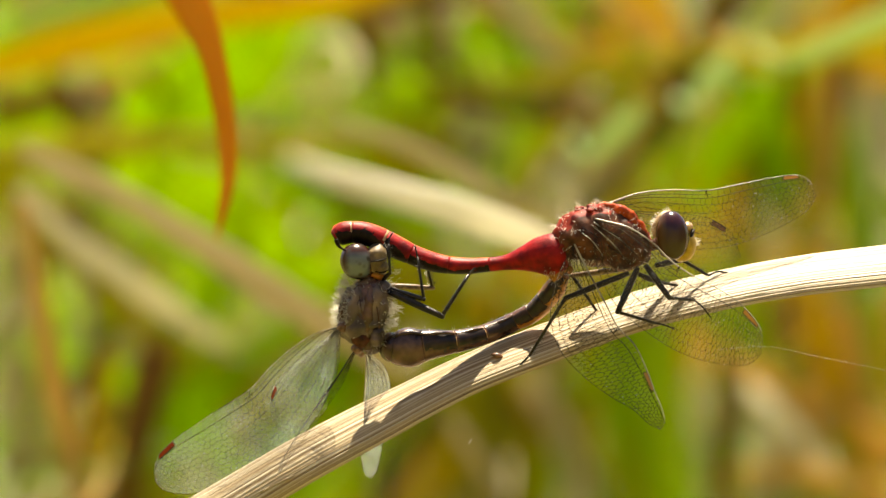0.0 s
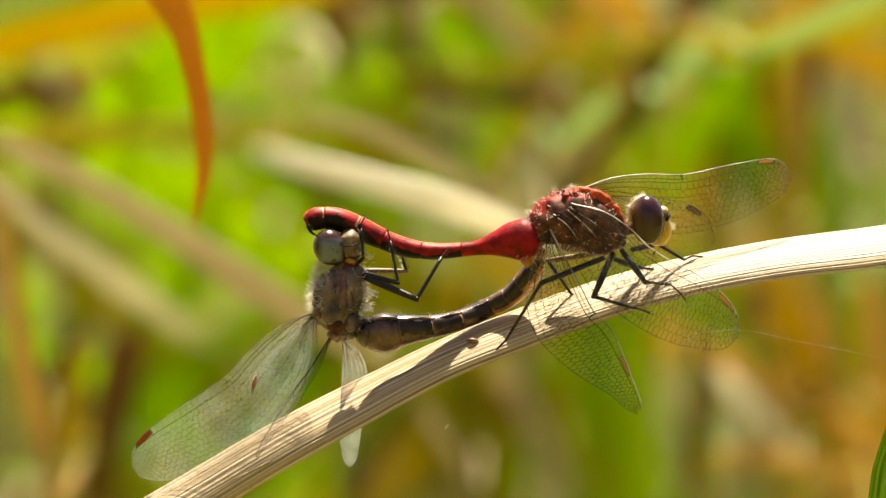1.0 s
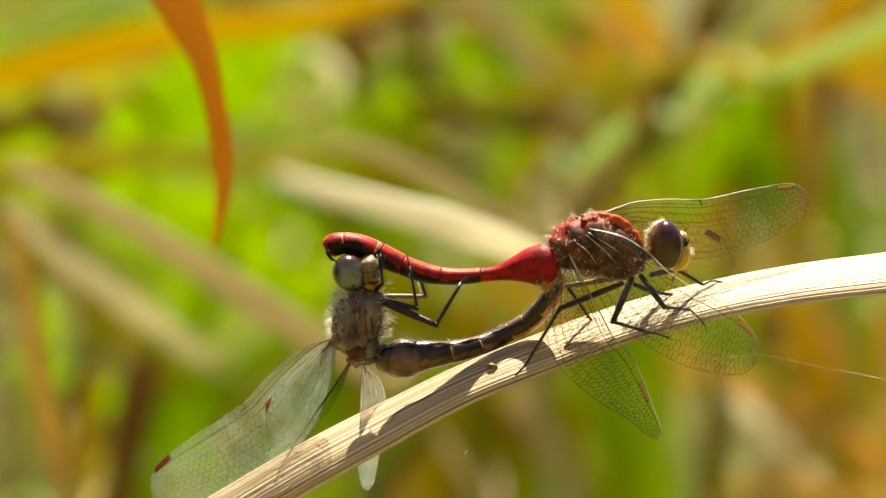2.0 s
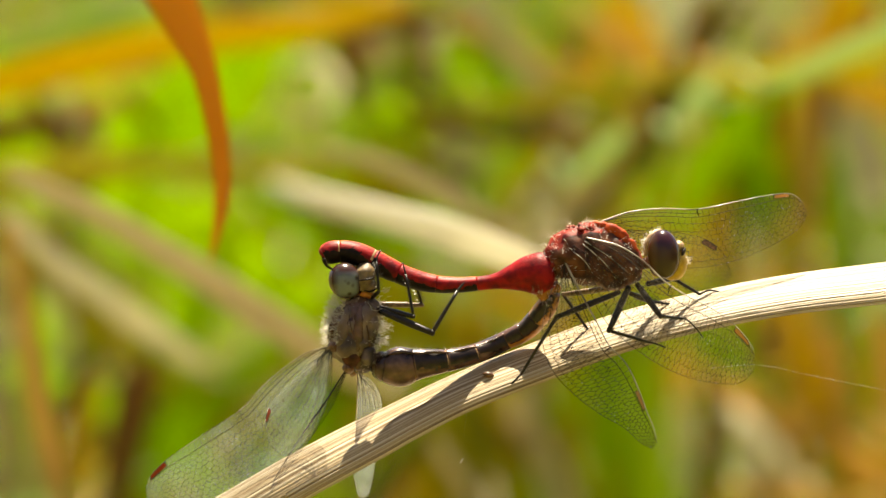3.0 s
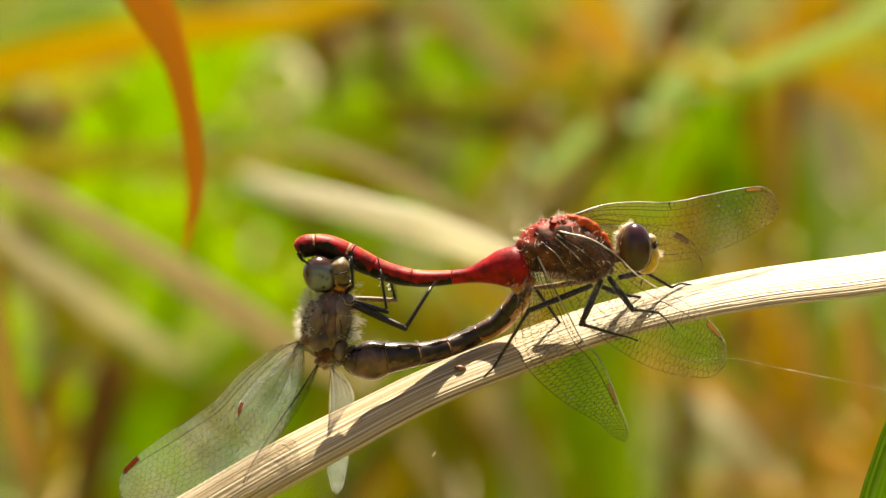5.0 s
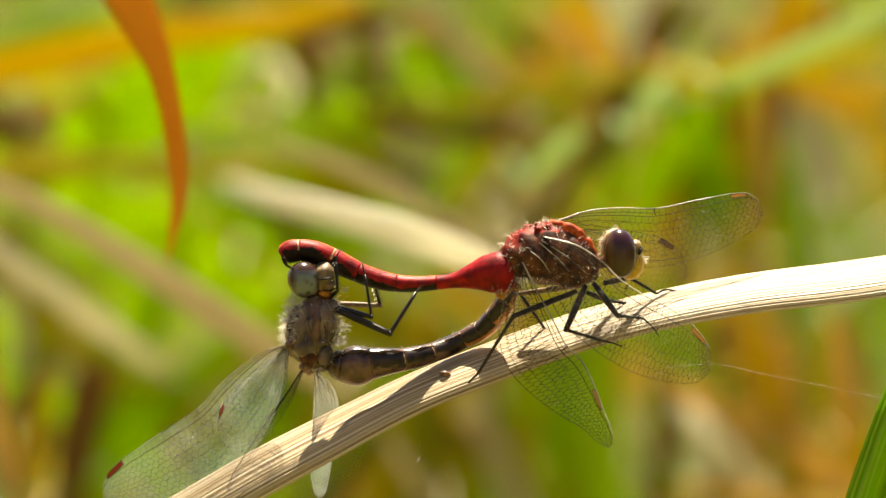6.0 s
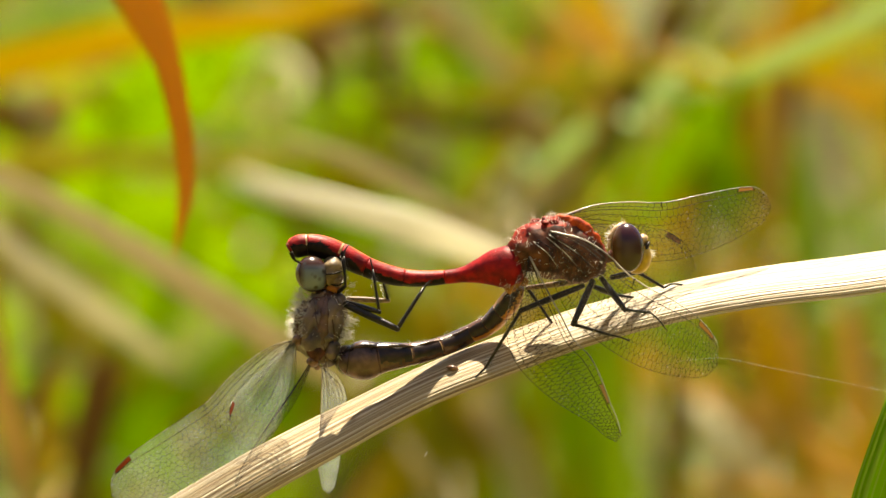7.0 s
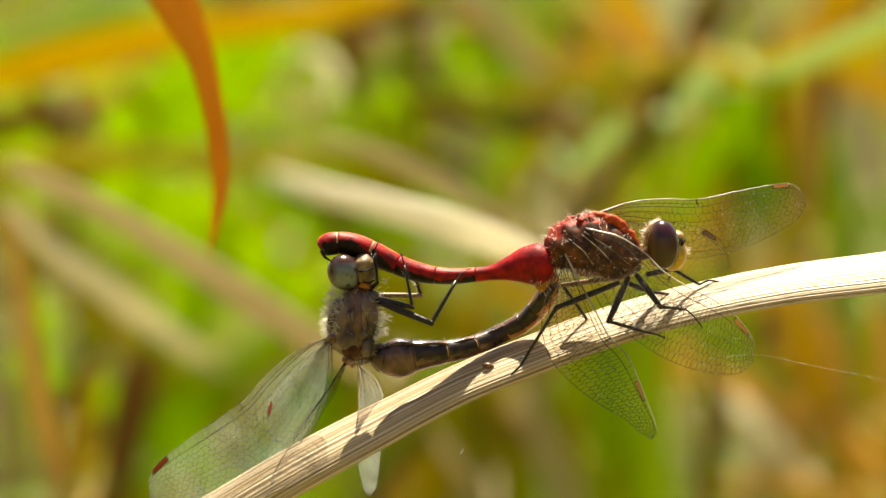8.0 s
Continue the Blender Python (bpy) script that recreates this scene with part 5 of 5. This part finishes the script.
far_blade([(-11.66, 14.0, 300), (-5.41, 11.99, 300), (0.21, 9.3, 300), (6.45, 5.85, 300), (12.69, 3.02, 300)], DUN, "dry_stem", "greyish dry grass stem beside the bleached one", 1.3)
far_blade([(4.47, 32.08, 420), (8.51, 28.03, 420), (13.22, 22.95, 420), (17.27, 18.56, 420)], DUN, "dry_stem", "beige withered meadow grass blade", 2.2)
far_blade([(38.9, 32.7, 420), (34.84, 28.32, 420), (31.12, 24.27, 420), (28.07, 17.86, 420), (24.0, 11.8, 420), (18.59, 5.39, 420), (14.53, 1.01, 420)], DARK_OLIVE, "dark_stalk", "dark olive withered leaning stalk", 1.9)
far_blade([(57.92, 29.92, 320), (53.35, 27.39, 320), (47.77, 25.0, 320), (42.7, 22.66, 320), (38.26, 20.96, 320)], SAGE, "sage_blade", "pale grey-green grass blade", 1.9)
# two short pale pieces that imitate highlights on the leaning stalk
far_blade([(33.25, 22.42, 365), (30.64, 19.49, 365), (28.68, 16.23, 365)], MINT_HIGHLIGHT, "sage_blade", "pale mint piece standing in for a stalk highlight", 2.3)
far_blade([(22.81, 15.91, 365), (19.87, 13.44, 365), (16.93, 10.71, 365)], MINT_HIGHLIGHT, "sage_blade", "pale mint piece standing in for a stalk highlight", 2.3)
far_blade([(18.89, 31.1, 440), (22.99, 27.68, 440), (26.4, 24.26, 440), (28.44, 21.52, 440)], OCHRE, "golden_blade", "ochre autumn grass leaf", 2.8)
far_blade([(14.4, 31.01, 470), (18.22, 28.22, 470), (20.65, 25.43, 470)], RUSSET, "dark_stalk", "brown withered meadow grass leaf", 2.2)
far_blade([(46.17, 23.69, 450), (46.84, 18.19, 450), (47.17, 12.0, 450), (46.48, 5.81, 450)], OCHRE, "golden_blade", "ochre upright withered blade", 1.5)
far_blade([(36.75, 20.68, 430), (39.12, 16.6, 430), (41.15, 11.85, 430), (41.81, 6.41, 430)], GREEN, "green_blade", "green leaning meadow leaf", 2.6)
far_blade([(48.96, 13.87, 430), (49.63, 8.43, 430), (49.28, 2.32, 430)], GREEN, "green_blade", "green upright grass blade", 2.0)
far_blade([(53.64, 22.31, 500), (55.05, 18.06, 500), (57.17, 13.81, 500), (58.22, 8.14, 500)], STONE, "dry_stem", "pale withered meadow grass leaf", 2.2)
far_blade([(-3.68, 22.26, 440), (0.76, 18.84, 440), (5.2, 17.12, 440), (12.03, 16.63, 440)], RUSSET, "dark_stalk", "brown leaning withered leaf", 1.6)
far_blade([(3.14, 28.9, 430), (2.79, 25.5, 430), (4.49, 22.1, 430)], LIME, "lime_blade", "lime green grass leaf in sunlight", 2.2)
far_blade([(0.78, 20.68, 450), (-3.35, 20.34, 450), (-7.82, 18.97, 450)], LIME, "lime_blade", "lime green grass leaf in sunlight", 2.2)
far_blade([(-47.75, 21.66, 440), (-45.36, 17.89, 440), (-43.66, 13.45, 440), (-42.65, 7.98, 440)], RUSSET, "dark_stalk", "grey-brown withered meadow leaf", 2.6)
far_blade([(-39.21, 18.91, 440), (-40.59, 14.81, 440), (-40.94, 10.03, 440)], OCHRE, "golden_blade", "ochre withered meadow leaf", 1.9)
far_blade([(-12.04, 31.06, 470), (-5.78, 30.0, 470), (0.48, 28.95, 470)], STONE, "dry_stem", "beige withered meadow grass blade", 1.7)
far_blade([(-2.31, 25.98, 480), (0.83, 21.43, 480), (1.52, 16.53, 480)], RUSSET, "dark_stalk", "dark brown withered meadow leaf", 1.5)
far_blade([(-45.47, 5.18, 270), (-44.08, -3.39, 270), (-42.74, -11.97, 270), (-40.8, -20.55, 270), (-39.41, -27.9, 270)], OCHRE, "dry_stem", "tan upright dry stem", 1.9)
far_blade([(-44.99, 1.82, 430), (-44.12, -2.26, 430), (-43.11, -7.02, 430), (-42.78, -13.13, 430)], STONE, "dry_stem", "pale upright dry stem", 1.2)
far_blade([(-31.79, -10.75, 370), (-33.76, -16.63, 370), (-35.21, -21.86, 370), (-36.4, -28.4, 370)], RUSSET, "dark_stalk", "red-brown withered meadow leaf", 2.8)
far_blade([(-38.56, -12.12, 380), (-40.02, -18.04, 380), (-40.03, -25.28, 380)], AMBERLEAF, "golden_blade", "golden upright autumn blade", 1.8)
far_blade([(-31.52, -22.46, 390), (-38.15, -25.1, 390), (-44.78, -26.74, 390), (-52.07, -27.72, 390)], SAGE, "sage_blade", "pale green leaning grass blade", 1.4)
far_blade([(-0.71, -17.99, 400), (-2.38, -21.65, 400), (-4.72, -25.65, 400), (-7.06, -30.98, 400)], DARK, "dark_stalk", "dark brown withered meadow stalk", 1.6)
far_blade([(0.62, -19.66, 400), (3.28, -23.66, 400), (6.94, -29.0, 400)], DUN, "dry_stem", "tan leaning dry stem", 1.5)
far_blade([(10.14, -16.3, 470), (12.57, -19.44, 470), (14.3, -23.27, 470)], DUN, "dry_stem", "brownish withered grass leaf", 2.4)
far_blade([(33.07, -11.85, 420), (33.74, -17.92, 420), (33.39, -24.67, 420), (33.04, -30.75, 420)], RUSSET, "dark_stalk", "brown upright withered leaf", 1.8)
far_blade([(30.91, -11.91, 430), (39.06, -15.32, 430), (47.2, -19.75, 430), (54.66, -24.86, 430), (60.77, -28.94, 430)], OCHRE, "golden_blade", "orange-brown leaning dry stem", 2.3)
far_blade([(44.85, -4.46, 430), (45.86, -9.22, 430), (47.55, -14.66, 430), (49.24, -20.77, 430)], GOLD, "golden_blade", "golden upright autumn blade", 2.2)
far_blade([(51.95, -6.57, 450), (52.63, -12.08, 450), (53.31, -17.58, 450)], GREEN, "green_blade", "green upright grass blade", 1.6)
far_blade([(41.71, -19.6, 480), (40.3, -23.45, 480), (39.24, -27.64, 480)], PALE, "dry_stem", "pale withered meadow grass leaf", 2.8)
far_blade([(13.43, -15.44, 450), (16.17, -20.26, 450), (18.91, -26.45, 450)], OLIVE, "olive_blade", "olive meadow grass leaf", 2.0)
far_blade([(20.72, -14.61, 430), (20.03, -21.4, 430), (21.03, -28.19, 430)], GREEN, "green_blade", "dark green meadow grass leaf", 1.8)
# looped blade shaped like the out-of-focus ring of a bright highlight
far_blade([(-17.86, 21.76, 480), (-16.25, 20.07, 484), (-13.78, 19.83, 488), (-11.74, 21.21, 492), (-11.19, 23.53, 496), (-12.44, 25.64, 500), (-14.87, 26.47, 504), (-17.25, 25.62, 508), (-18.37, 23.55, 512)], DUN, "dry_stem", "pale looped blade standing in for a blurred highlight ring", 0.8)
far_blade([(14.69, 14.98, 400), (12.02, 11.99, 400), (10.34, 7.99, 400)], OLIVE, "olive_blade", "narrow yellow-green meadow leaf", 2.0)
far_blade([(29.16, 12.54, 390), (27.5, 9.56, 390), (26.16, 5.91, 390)], LIME, "lime_blade", "lime green meadow leaf", 2.0)
far_blade([(24.02, 10.97, 400), (22.68, 7.63, 400), (22.34, 4.3, 400)], OLIVE, "olive_blade", "narrow yellow-green meadow leaf", 1.8)
far_blade([(43.81, -15.33, 430), (48.55, -21.79, 430), (52.62, -28.93, 430)], GOLD, "golden_blade", "golden autumn grass leaf", 2.6)
far_blade([(54.01, -5.14, 420), (55.01, -11.89, 420), (55.67, -19.99, 420)], OCHRE, "golden_blade", "ochre withered meadow leaf", 2.2)
far_blade([(36.81, -16.17, 450), (41.61, -20.99, 450), (46.41, -27.19, 450)], PALE, "dry_stem", "bleached withered grass leaf", 2.4)
far_blade([(-26.9, 24.35, 440), (-31.01, 20.26, 440), (-34.44, 15.82, 440)], LIME, "lime_blade", "lime green leaf in sunlight", 2.6)
far_blade([(-17.24, 26.55, 430), (-19.96, 22.82, 430), (-22.01, 18.07, 430)], LIME, "lime_blade", "lime green leaf in sunlight", 2.4)
far_blade([(-25.45, -6.37, 430), (-26.81, -9.08, 430), (-27.5, -13.16, 430)], LIME, "lime_blade", "lime green meadow leaf", 2.0)
far_blade([(-38.58, -8.43, 440), (-42.0, -12.52, 440), (-44.74, -17.3, 440)], DARK, "dark_stalk", "dark withered meadow leaf", 2.0)
far_blade([(-3.03, 15.39, 470), (0.8, 13.29, 470), (5.32, 11.54, 470)], RUSSET, "dark_stalk", "brown withered meadow leaf", 1.8)
far_blade([(12.21, 20.44, 460), (16.36, 19.4, 460), (20.5, 17.32, 460)], RUSSET, "dark_stalk", "brown withered meadow leaf", 1.8)
far_blade([(44.61, 21.21, 420), (43.26, 17.84, 420), (42.23, 13.11, 420)], AMBERLEAF, "golden_blade", "golden autumn grass leaf", 1.6)
far_blade([(48.69, 20.06, 410), (53.38, 20.05, 410), (58.75, 19.57, 410)], GOLD, "golden_blade", "pale golden grass blade", 1.2)
far_blade([(-19.99, 9.38, 400), (-14.99, 6.04, 400), (-10.34, 1.69, 400)], GREEN, "green_blade", "dark green meadow leaf", 2.2)
far_blade([(-10.96, 27.36, 400), (-8.96, 23.69, 400), (-8.3, 19.36, 400)], RUSSET, "dark_stalk", "brown withered meadow leaf", 1.7)
far_blade([(4.98, 17.22, 390), (9.62, 15.88, 390), (14.92, 16.54, 390)], RUSSET, "dark_stalk", "brown withered meadow leaf", 1.7)
far_blade([(-16.59, 9.23, 430), (-11.17, 4.47, 430), (-7.1, 1.07, 430)], RUSSET, "dark_stalk", "brown withered meadow leaf", 1.6)
far_blade([(34.73, -26.03, 420), (44.18, -26.72, 420), (53.63, -28.42, 420)], OCHRE, "golden_blade", "ochre withered meadow blade", 2.0)


def scattered_blades():
    """Single thin blades crossing behind the large ones."""
    rng = random.Random(31)
    kinds = [(OLIVE, "olive_blade", "thin yellow-green arching grass blade"), (LIME, "lime_blade", "thin lime green arching grass blade"), (DUN, "dry_stem", "thin tan withered grass stem"),
             (OCHRE, "golden_blade", "thin ochre withered grass blade"), (SAGE, "sage_blade", "thin pale grey-green grass blade"), (GREEN, "green_blade", "thin green arching grass blade"), (GOLD, "golden_blade", "thin golden arching grass blade")]
    for k in range(20):
        mat, name, label = kinds[k % 7]
        y = rng.uniform(470, 660)
        f = (1200 + y) / 1200
        x, z = rng.uniform(-48, 52) * f, rng.uniform(-20, 34) * f
        a = rng.choice([rng.uniform(-75, -25), rng.uniform(-155, -105), rng.uniform(-20, 15)])
        bend = rng.uniform(-12, 12)
        rows, l = [], rng.uniform(7, 13) * f
        for j in range(5):
            rows.append((x, z, y + 4 * j))
            x, z = x + l * math.cos(radians(a)), z + l * math.sin(radians(a))
            a += bend
        far_blade(rows, mat, name, label, rng.uniform(1.0, 2.6))


scattered_blades()


def bent_tips():
    """Short bent grass tips between the large blades, greener to the west and drier to the east."""
    rng = random.Random(63)
    west = [(LIME, "lime_blade", "short lime green grass tip"), (OLIVE, "olive_blade", "short yellow-green grass tip"), (RUSSET, "dark_stalk", "short brown withered tip"), (GREEN, "green_blade", "short green grass tip"), (STONE, "dry_stem", "short bleached grass tip")]
    east = [(OCHRE, "golden_blade", "short ochre grass tip"), (RUSSET, "dark_stalk", "short brown withered tip"), (OLIVE, "olive_blade", "short yellow-green grass tip"), (GOLD, "golden_blade", "short golden grass tip"), (GREEN, "green_blade", "short green grass tip")]
    for k in range(44):
        y = rng.uniform(400, 560)
        f = (1200 + y) / 1200
        x, z = (-42 + 84 * ((k * 0.618) % 1)) * f, rng.uniform(-20, 25) * f
        mat, name, label = rng.choice(west if x < rng.uniform(-12, 12) else east)
        a, bend, rows, l = rng.uniform(-150, -30), rng.uniform(-25, 25), [], rng.uniform(1.6, 3.2)
        for j in range(4):
            rows.append((x, z, y + 6 * j))
            x, z = x + l * math.cos(radians(a)), z + l * math.sin(radians(a))
            a += bend
        far_blade(rows, mat, name, label, rng.uniform(1.0, 2.0))


bent_tips()


def broad_leaves():
    """Broad reed leaves further back, close behind one another, in full sun."""
    rng = random.Random(57)
    kinds = [(OLIVE, "olive_blade", "broad yellow-green reed leaf"), (LIME, "lime_blade", "broad lime green reed leaf"), (DUN, "dry_stem", "broad tan withered reed leaf"), (OLIVE, "olive_blade", "broad yellow-green reed leaf"),
             (GREEN, "green_blade", "broad green reed leaf"), (GOLD, "golden_blade", "broad golden reed leaf")]
    for k in range(24):
        mat, name, label = kinds[k % 6]
        y = rng.uniform(700, 950)
        f = (1200 + y) / 1200
        x, z = (-46 + 17 * (k % 6) + rng.uniform(-6, 6)) * f, (24 - 13 * (k // 6) + rng.uniform(-4, 6)) * f
        a = rng.choice([rng.uniform(-60, -20), rng.uniform(-160, -120)])
        bend = rng.uniform(-8, 8)
        rows, l = [], rng.uniform(6, 9) * f
        for j in range(5):
            rows.append((x, z, y + 4 * j))
            x, z = x + l * math.cos(radians(a)), z + l * math.sin(radians(a))
            a += bend
        far_blade(rows, mat, name, label, rng.uniform(6, 10))


broad_leaves()


def build_meadow():
    """Dense blades behind, and unseen ones around for bounce light: uncounted, one object a kind of grass."""
    rng = random.Random(77)
    low = random.Random(78)
    for name, label, mat, count in [("green_grass", "dense green meadow grass", GREEN, 260), ("lime_grass", "sunlit lime meadow grass", LIME, 420), ("olive_grass", "yellow-green meadow grass", OLIVE, 480),
                                    ("golden_grass", "golden autumn meadow grass", GOLD, 260), ("dry_grass", "bleached dry meadow grass", PALE, 160), ("withered_grass", "dun withered meadow grass", DUN, 300)]:
        at = (0, -445, 900)
        ob = new(name)
        bm = bmesh.new()
        for k in range(count * 6):
            near = k >= count
            wide = k >= count * 2
            if near and not wide and k % 2:
                continue
            d = rng.uniform(0.62, 3.2)
            x = rng.uniform(-0.16, 0.16) * (1.2 + d) / 1.6
            h = rng.uniform(0.20, 0.40)
            # unseen low grass below and before the view, added to bounce light
            if near:
                d, x, h = low.uniform(-1.6, 0.6), low.uniform(-0.7, 0.7), low.uniform(0.14, 0.28)
            if wide:
                # unseen open meadow to both sides and further off, added outside the view
                d, x, h = low.uniform(-1.7, 7.0), low.uniform(-4.0, 4.0), low.uniform(0.15, 0.36)
                if abs(x) < 0.16 * (1.2 + d) / 1.6 + 0.12 or abs(x) < 0.7 and d < 0.7:
                    continue
            lean = rng.gauss(0, 0.16)
            sway = rng.gauss(0, 0.10)
            w = rng.uniform(0.0025, 0.006)
            yaw = rng.uniform(0, math.pi)
            u = Vector((math.cos(yaw), math.sin(yaw) * .6, 0))
            prev = None
            droop = rng.uniform(0, 0.25)
            steps = 7
            for k in range(steps + 1):
                s = k / steps
                c = Vector((x + lean * s * s, d + sway * s * s, h * (s - droop * s ** 3)))
                ww = w * (1 - s ** 2.2) + 0.0002
                t = Vector((0, -0.0004, 0.0002))
                row = [bm.verts.new(c + u * ww), bm.verts.new(c + t), bm.verts.new(c - u * ww), bm.verts.new(c - t)]
                if prev:
                    for j in range(4):
                        f = bm.faces.new((prev[j], prev[(j + 1) % 4], row[(j + 1) % 4], row[j]))
                        f.smooth = True
                prev = row
        me = bpy.data.meshes.new(name)
        bm.to_mesh(me)
        bm.free()
        me.materials.append(mat)
        bpy.data.objects.remove(ob)
        ob = new(name, me)
        tagged(ob, label, "grass", kind="stuff")


build_meadow()


def build_surround():
    """Unseen tall tan reeds round and behind the camera, added to bounce fill light."""
    rng = random.Random(91)
    bm = bmesh.new()
    for _ in range(2600):
        a = radians(rng.uniform(150, 390))
        d = rng.uniform(2.3, 4.2)
        c = Vector((math.cos(a) * d, -0.4 + math.sin(a) * d, 0))
        h, w = rng.uniform(1.5, 2.6), rng.uniform(0.012, 0.03)
        yaw = rng.uniform(0, math.pi)
        u = Vector((math.cos(yaw), math.sin(yaw), 0))
        lean = Vector((rng.gauss(0, .22), rng.gauss(0, .22), 0))
        prev = None
        for k in range(6):
            s = k / 5
            p = c + lean * s * s + Vector((0, 0, h * s))
            ww = w * (1 - s ** 2) + .001
            row = [bm.verts.new(p + u * ww), bm.verts.new(p + Vector((0, 0.001, 0))), bm.verts.new(p - u * ww), bm.verts.new(p - Vector((0, 0.001, 0)))]
            if prev:
                for j in range(4):
                    bm.faces.new((prev[j], prev[(j + 1) % 4], row[(j + 1) % 4], row[j])).smooth = True
            prev = row
    me = bpy.data.meshes.new("tall_reeds")
    bm.to_mesh(me)
    bm.free()
    me.materials.append(FILL_REEDS)
    tagged(new("tall_reeds", me), "unseen tall reeds added to bounce warm fill light", "reeds", kind="stuff")


build_surround()


def build_ground():
    m, nt, b = material("meadow soil", 0.95, 0.0, 0.2)
    nt.links.new(ramp_node(nt, noise_node(nt, 22, 8), [(0.35, (0.10, 0.08, 0.03)), (0.55, (0.20, 0.20, 0.04)), (0.7, (0.38, 0.29, 0.12))]), b.inputs["Base Color"])
    bump_to(nt, b, noise_node(nt, 40, 5), 0.8, 0.02)
    bm = bmesh.new()
    xs = [-900, -200, -40, -10, -4, -2, -1, -.5, 0, .5, 1, 2, 4, 10, 40, 200, 900]
    grid = [[bm.verts.new((x, y, -0.012 + (0.006 * noise.noise(Vector((x * 3, y * 3, 0))) if abs(x) < 5 and abs(y) < 5 else 0))) for y in xs] for x in xs]
    for i in range(len(xs) - 1):
        for j in range(len(xs) - 1):
            bm.faces.new((grid[i][j], grid[i + 1][j], grid[i + 1][j + 1], grid[i][j + 1]))
    me = bpy.data.meshes.new("ground")
    bm.to_mesh(me)
    bm.free()
    me.materials.append(m)
    tagged(new("ground", me), "meadow soil with litter and moss", "ground", kind="structure")


build_ground()


# ---- what moves ----
def motions():
    """The joined bodies breathe and the hanging leaf sways a little."""
    sway = [(0, 0), (.5, 0), (1, -6), (1.5, -6), (1.7, -7), (2.3, -4), (3, -6), (3.5, -4), (4, -1), (4.5, 1), (5, -1), (5.7, -3), (6.5, 2), (7, 0), (7.5, -6), (8, -8)]
    hip = q((-7.20, -8.95, 0)) - Vector(female["base"])
    walk(male_abdomen, [(t, Matrix.Translation((s * 0.05 / 1000, 0, 0))) for t, s in sway])
    walk(female_thorax, [(t, Matrix.Translation(hip) @ pose(0, 0, 0, 0, math.degrees(s / 200), 0) @ Matrix.Translation(-hip)) for t, s in sway])
    # her wings shift on their hinges, most of all in one quick flick
    flick = [(0, 7.5, 3.0), (.3, 4.2, 1.3), (.6, 3.4, 1.1), (1, 3.8, 1.3), (1.3, .8, -.3), (1.7, 9.6, 2.4), (2.2, 7, 2), (2.8, 5.5, 1.4), (3.1, 4.4, 2.3), (3.5, 0, 0), (3.75, -1.0, 0), (3.85, 13, 4.5), (3.95, 15.3, 6.6),
             (4.1, 9.9, 4.2), (4.3, 7.8, 2.7), (4.5, 7.7, 3.2), (4.8, 6.1, 1.3), (5.2, 4.9, 1.5), (5.8, 7, 2), (6.3, 8.8, 2), (6.7, 6.6, 1.8), (7.1, 5.1, 1.5), (7.5, 3.5, 0), (8, 3.4, -.9)]
    hinges = [((-9.28, -6.93, 1.2), lambda f, h: (0, .27 * h)), ((-9.1, -7.1, -1.2), lambda f, h: (0, f)), ((-7.84, -9.12, -1.2), lambda f, h: (0, .07 * f)), ((-6.75, -9.2, 1.6), lambda f, h: (.9 * h, h))]
    for w, (at, turn) in zip(female_wings, hinges):
        c = q(at) - Vector(female["base"])
        walk(w, [(t, Matrix.Translation(c) @ pose(0, 0, 0, turn(f, h)[0], turn(f, h)[1], 0) @ Matrix.Translation(-c)) for t, f, h in flick])
    drift = [(0, -1), (.5, 2), (1, 3), (1.5, 4), (2.2, 6), (3, 9), (3.5, 10), (4, 11), (4.5, 12), (5, 12), (5.7, 11), (6.5, 10), (7, 8), (7.5, 7), (8, 7)]
    base = orange_leaf.matrix_world.copy()
    walk(orange_leaf, [(t, base @ pose(0, 0, 0, 0, math.degrees(s / 9100), 0)) for t, s in drift])


motions()
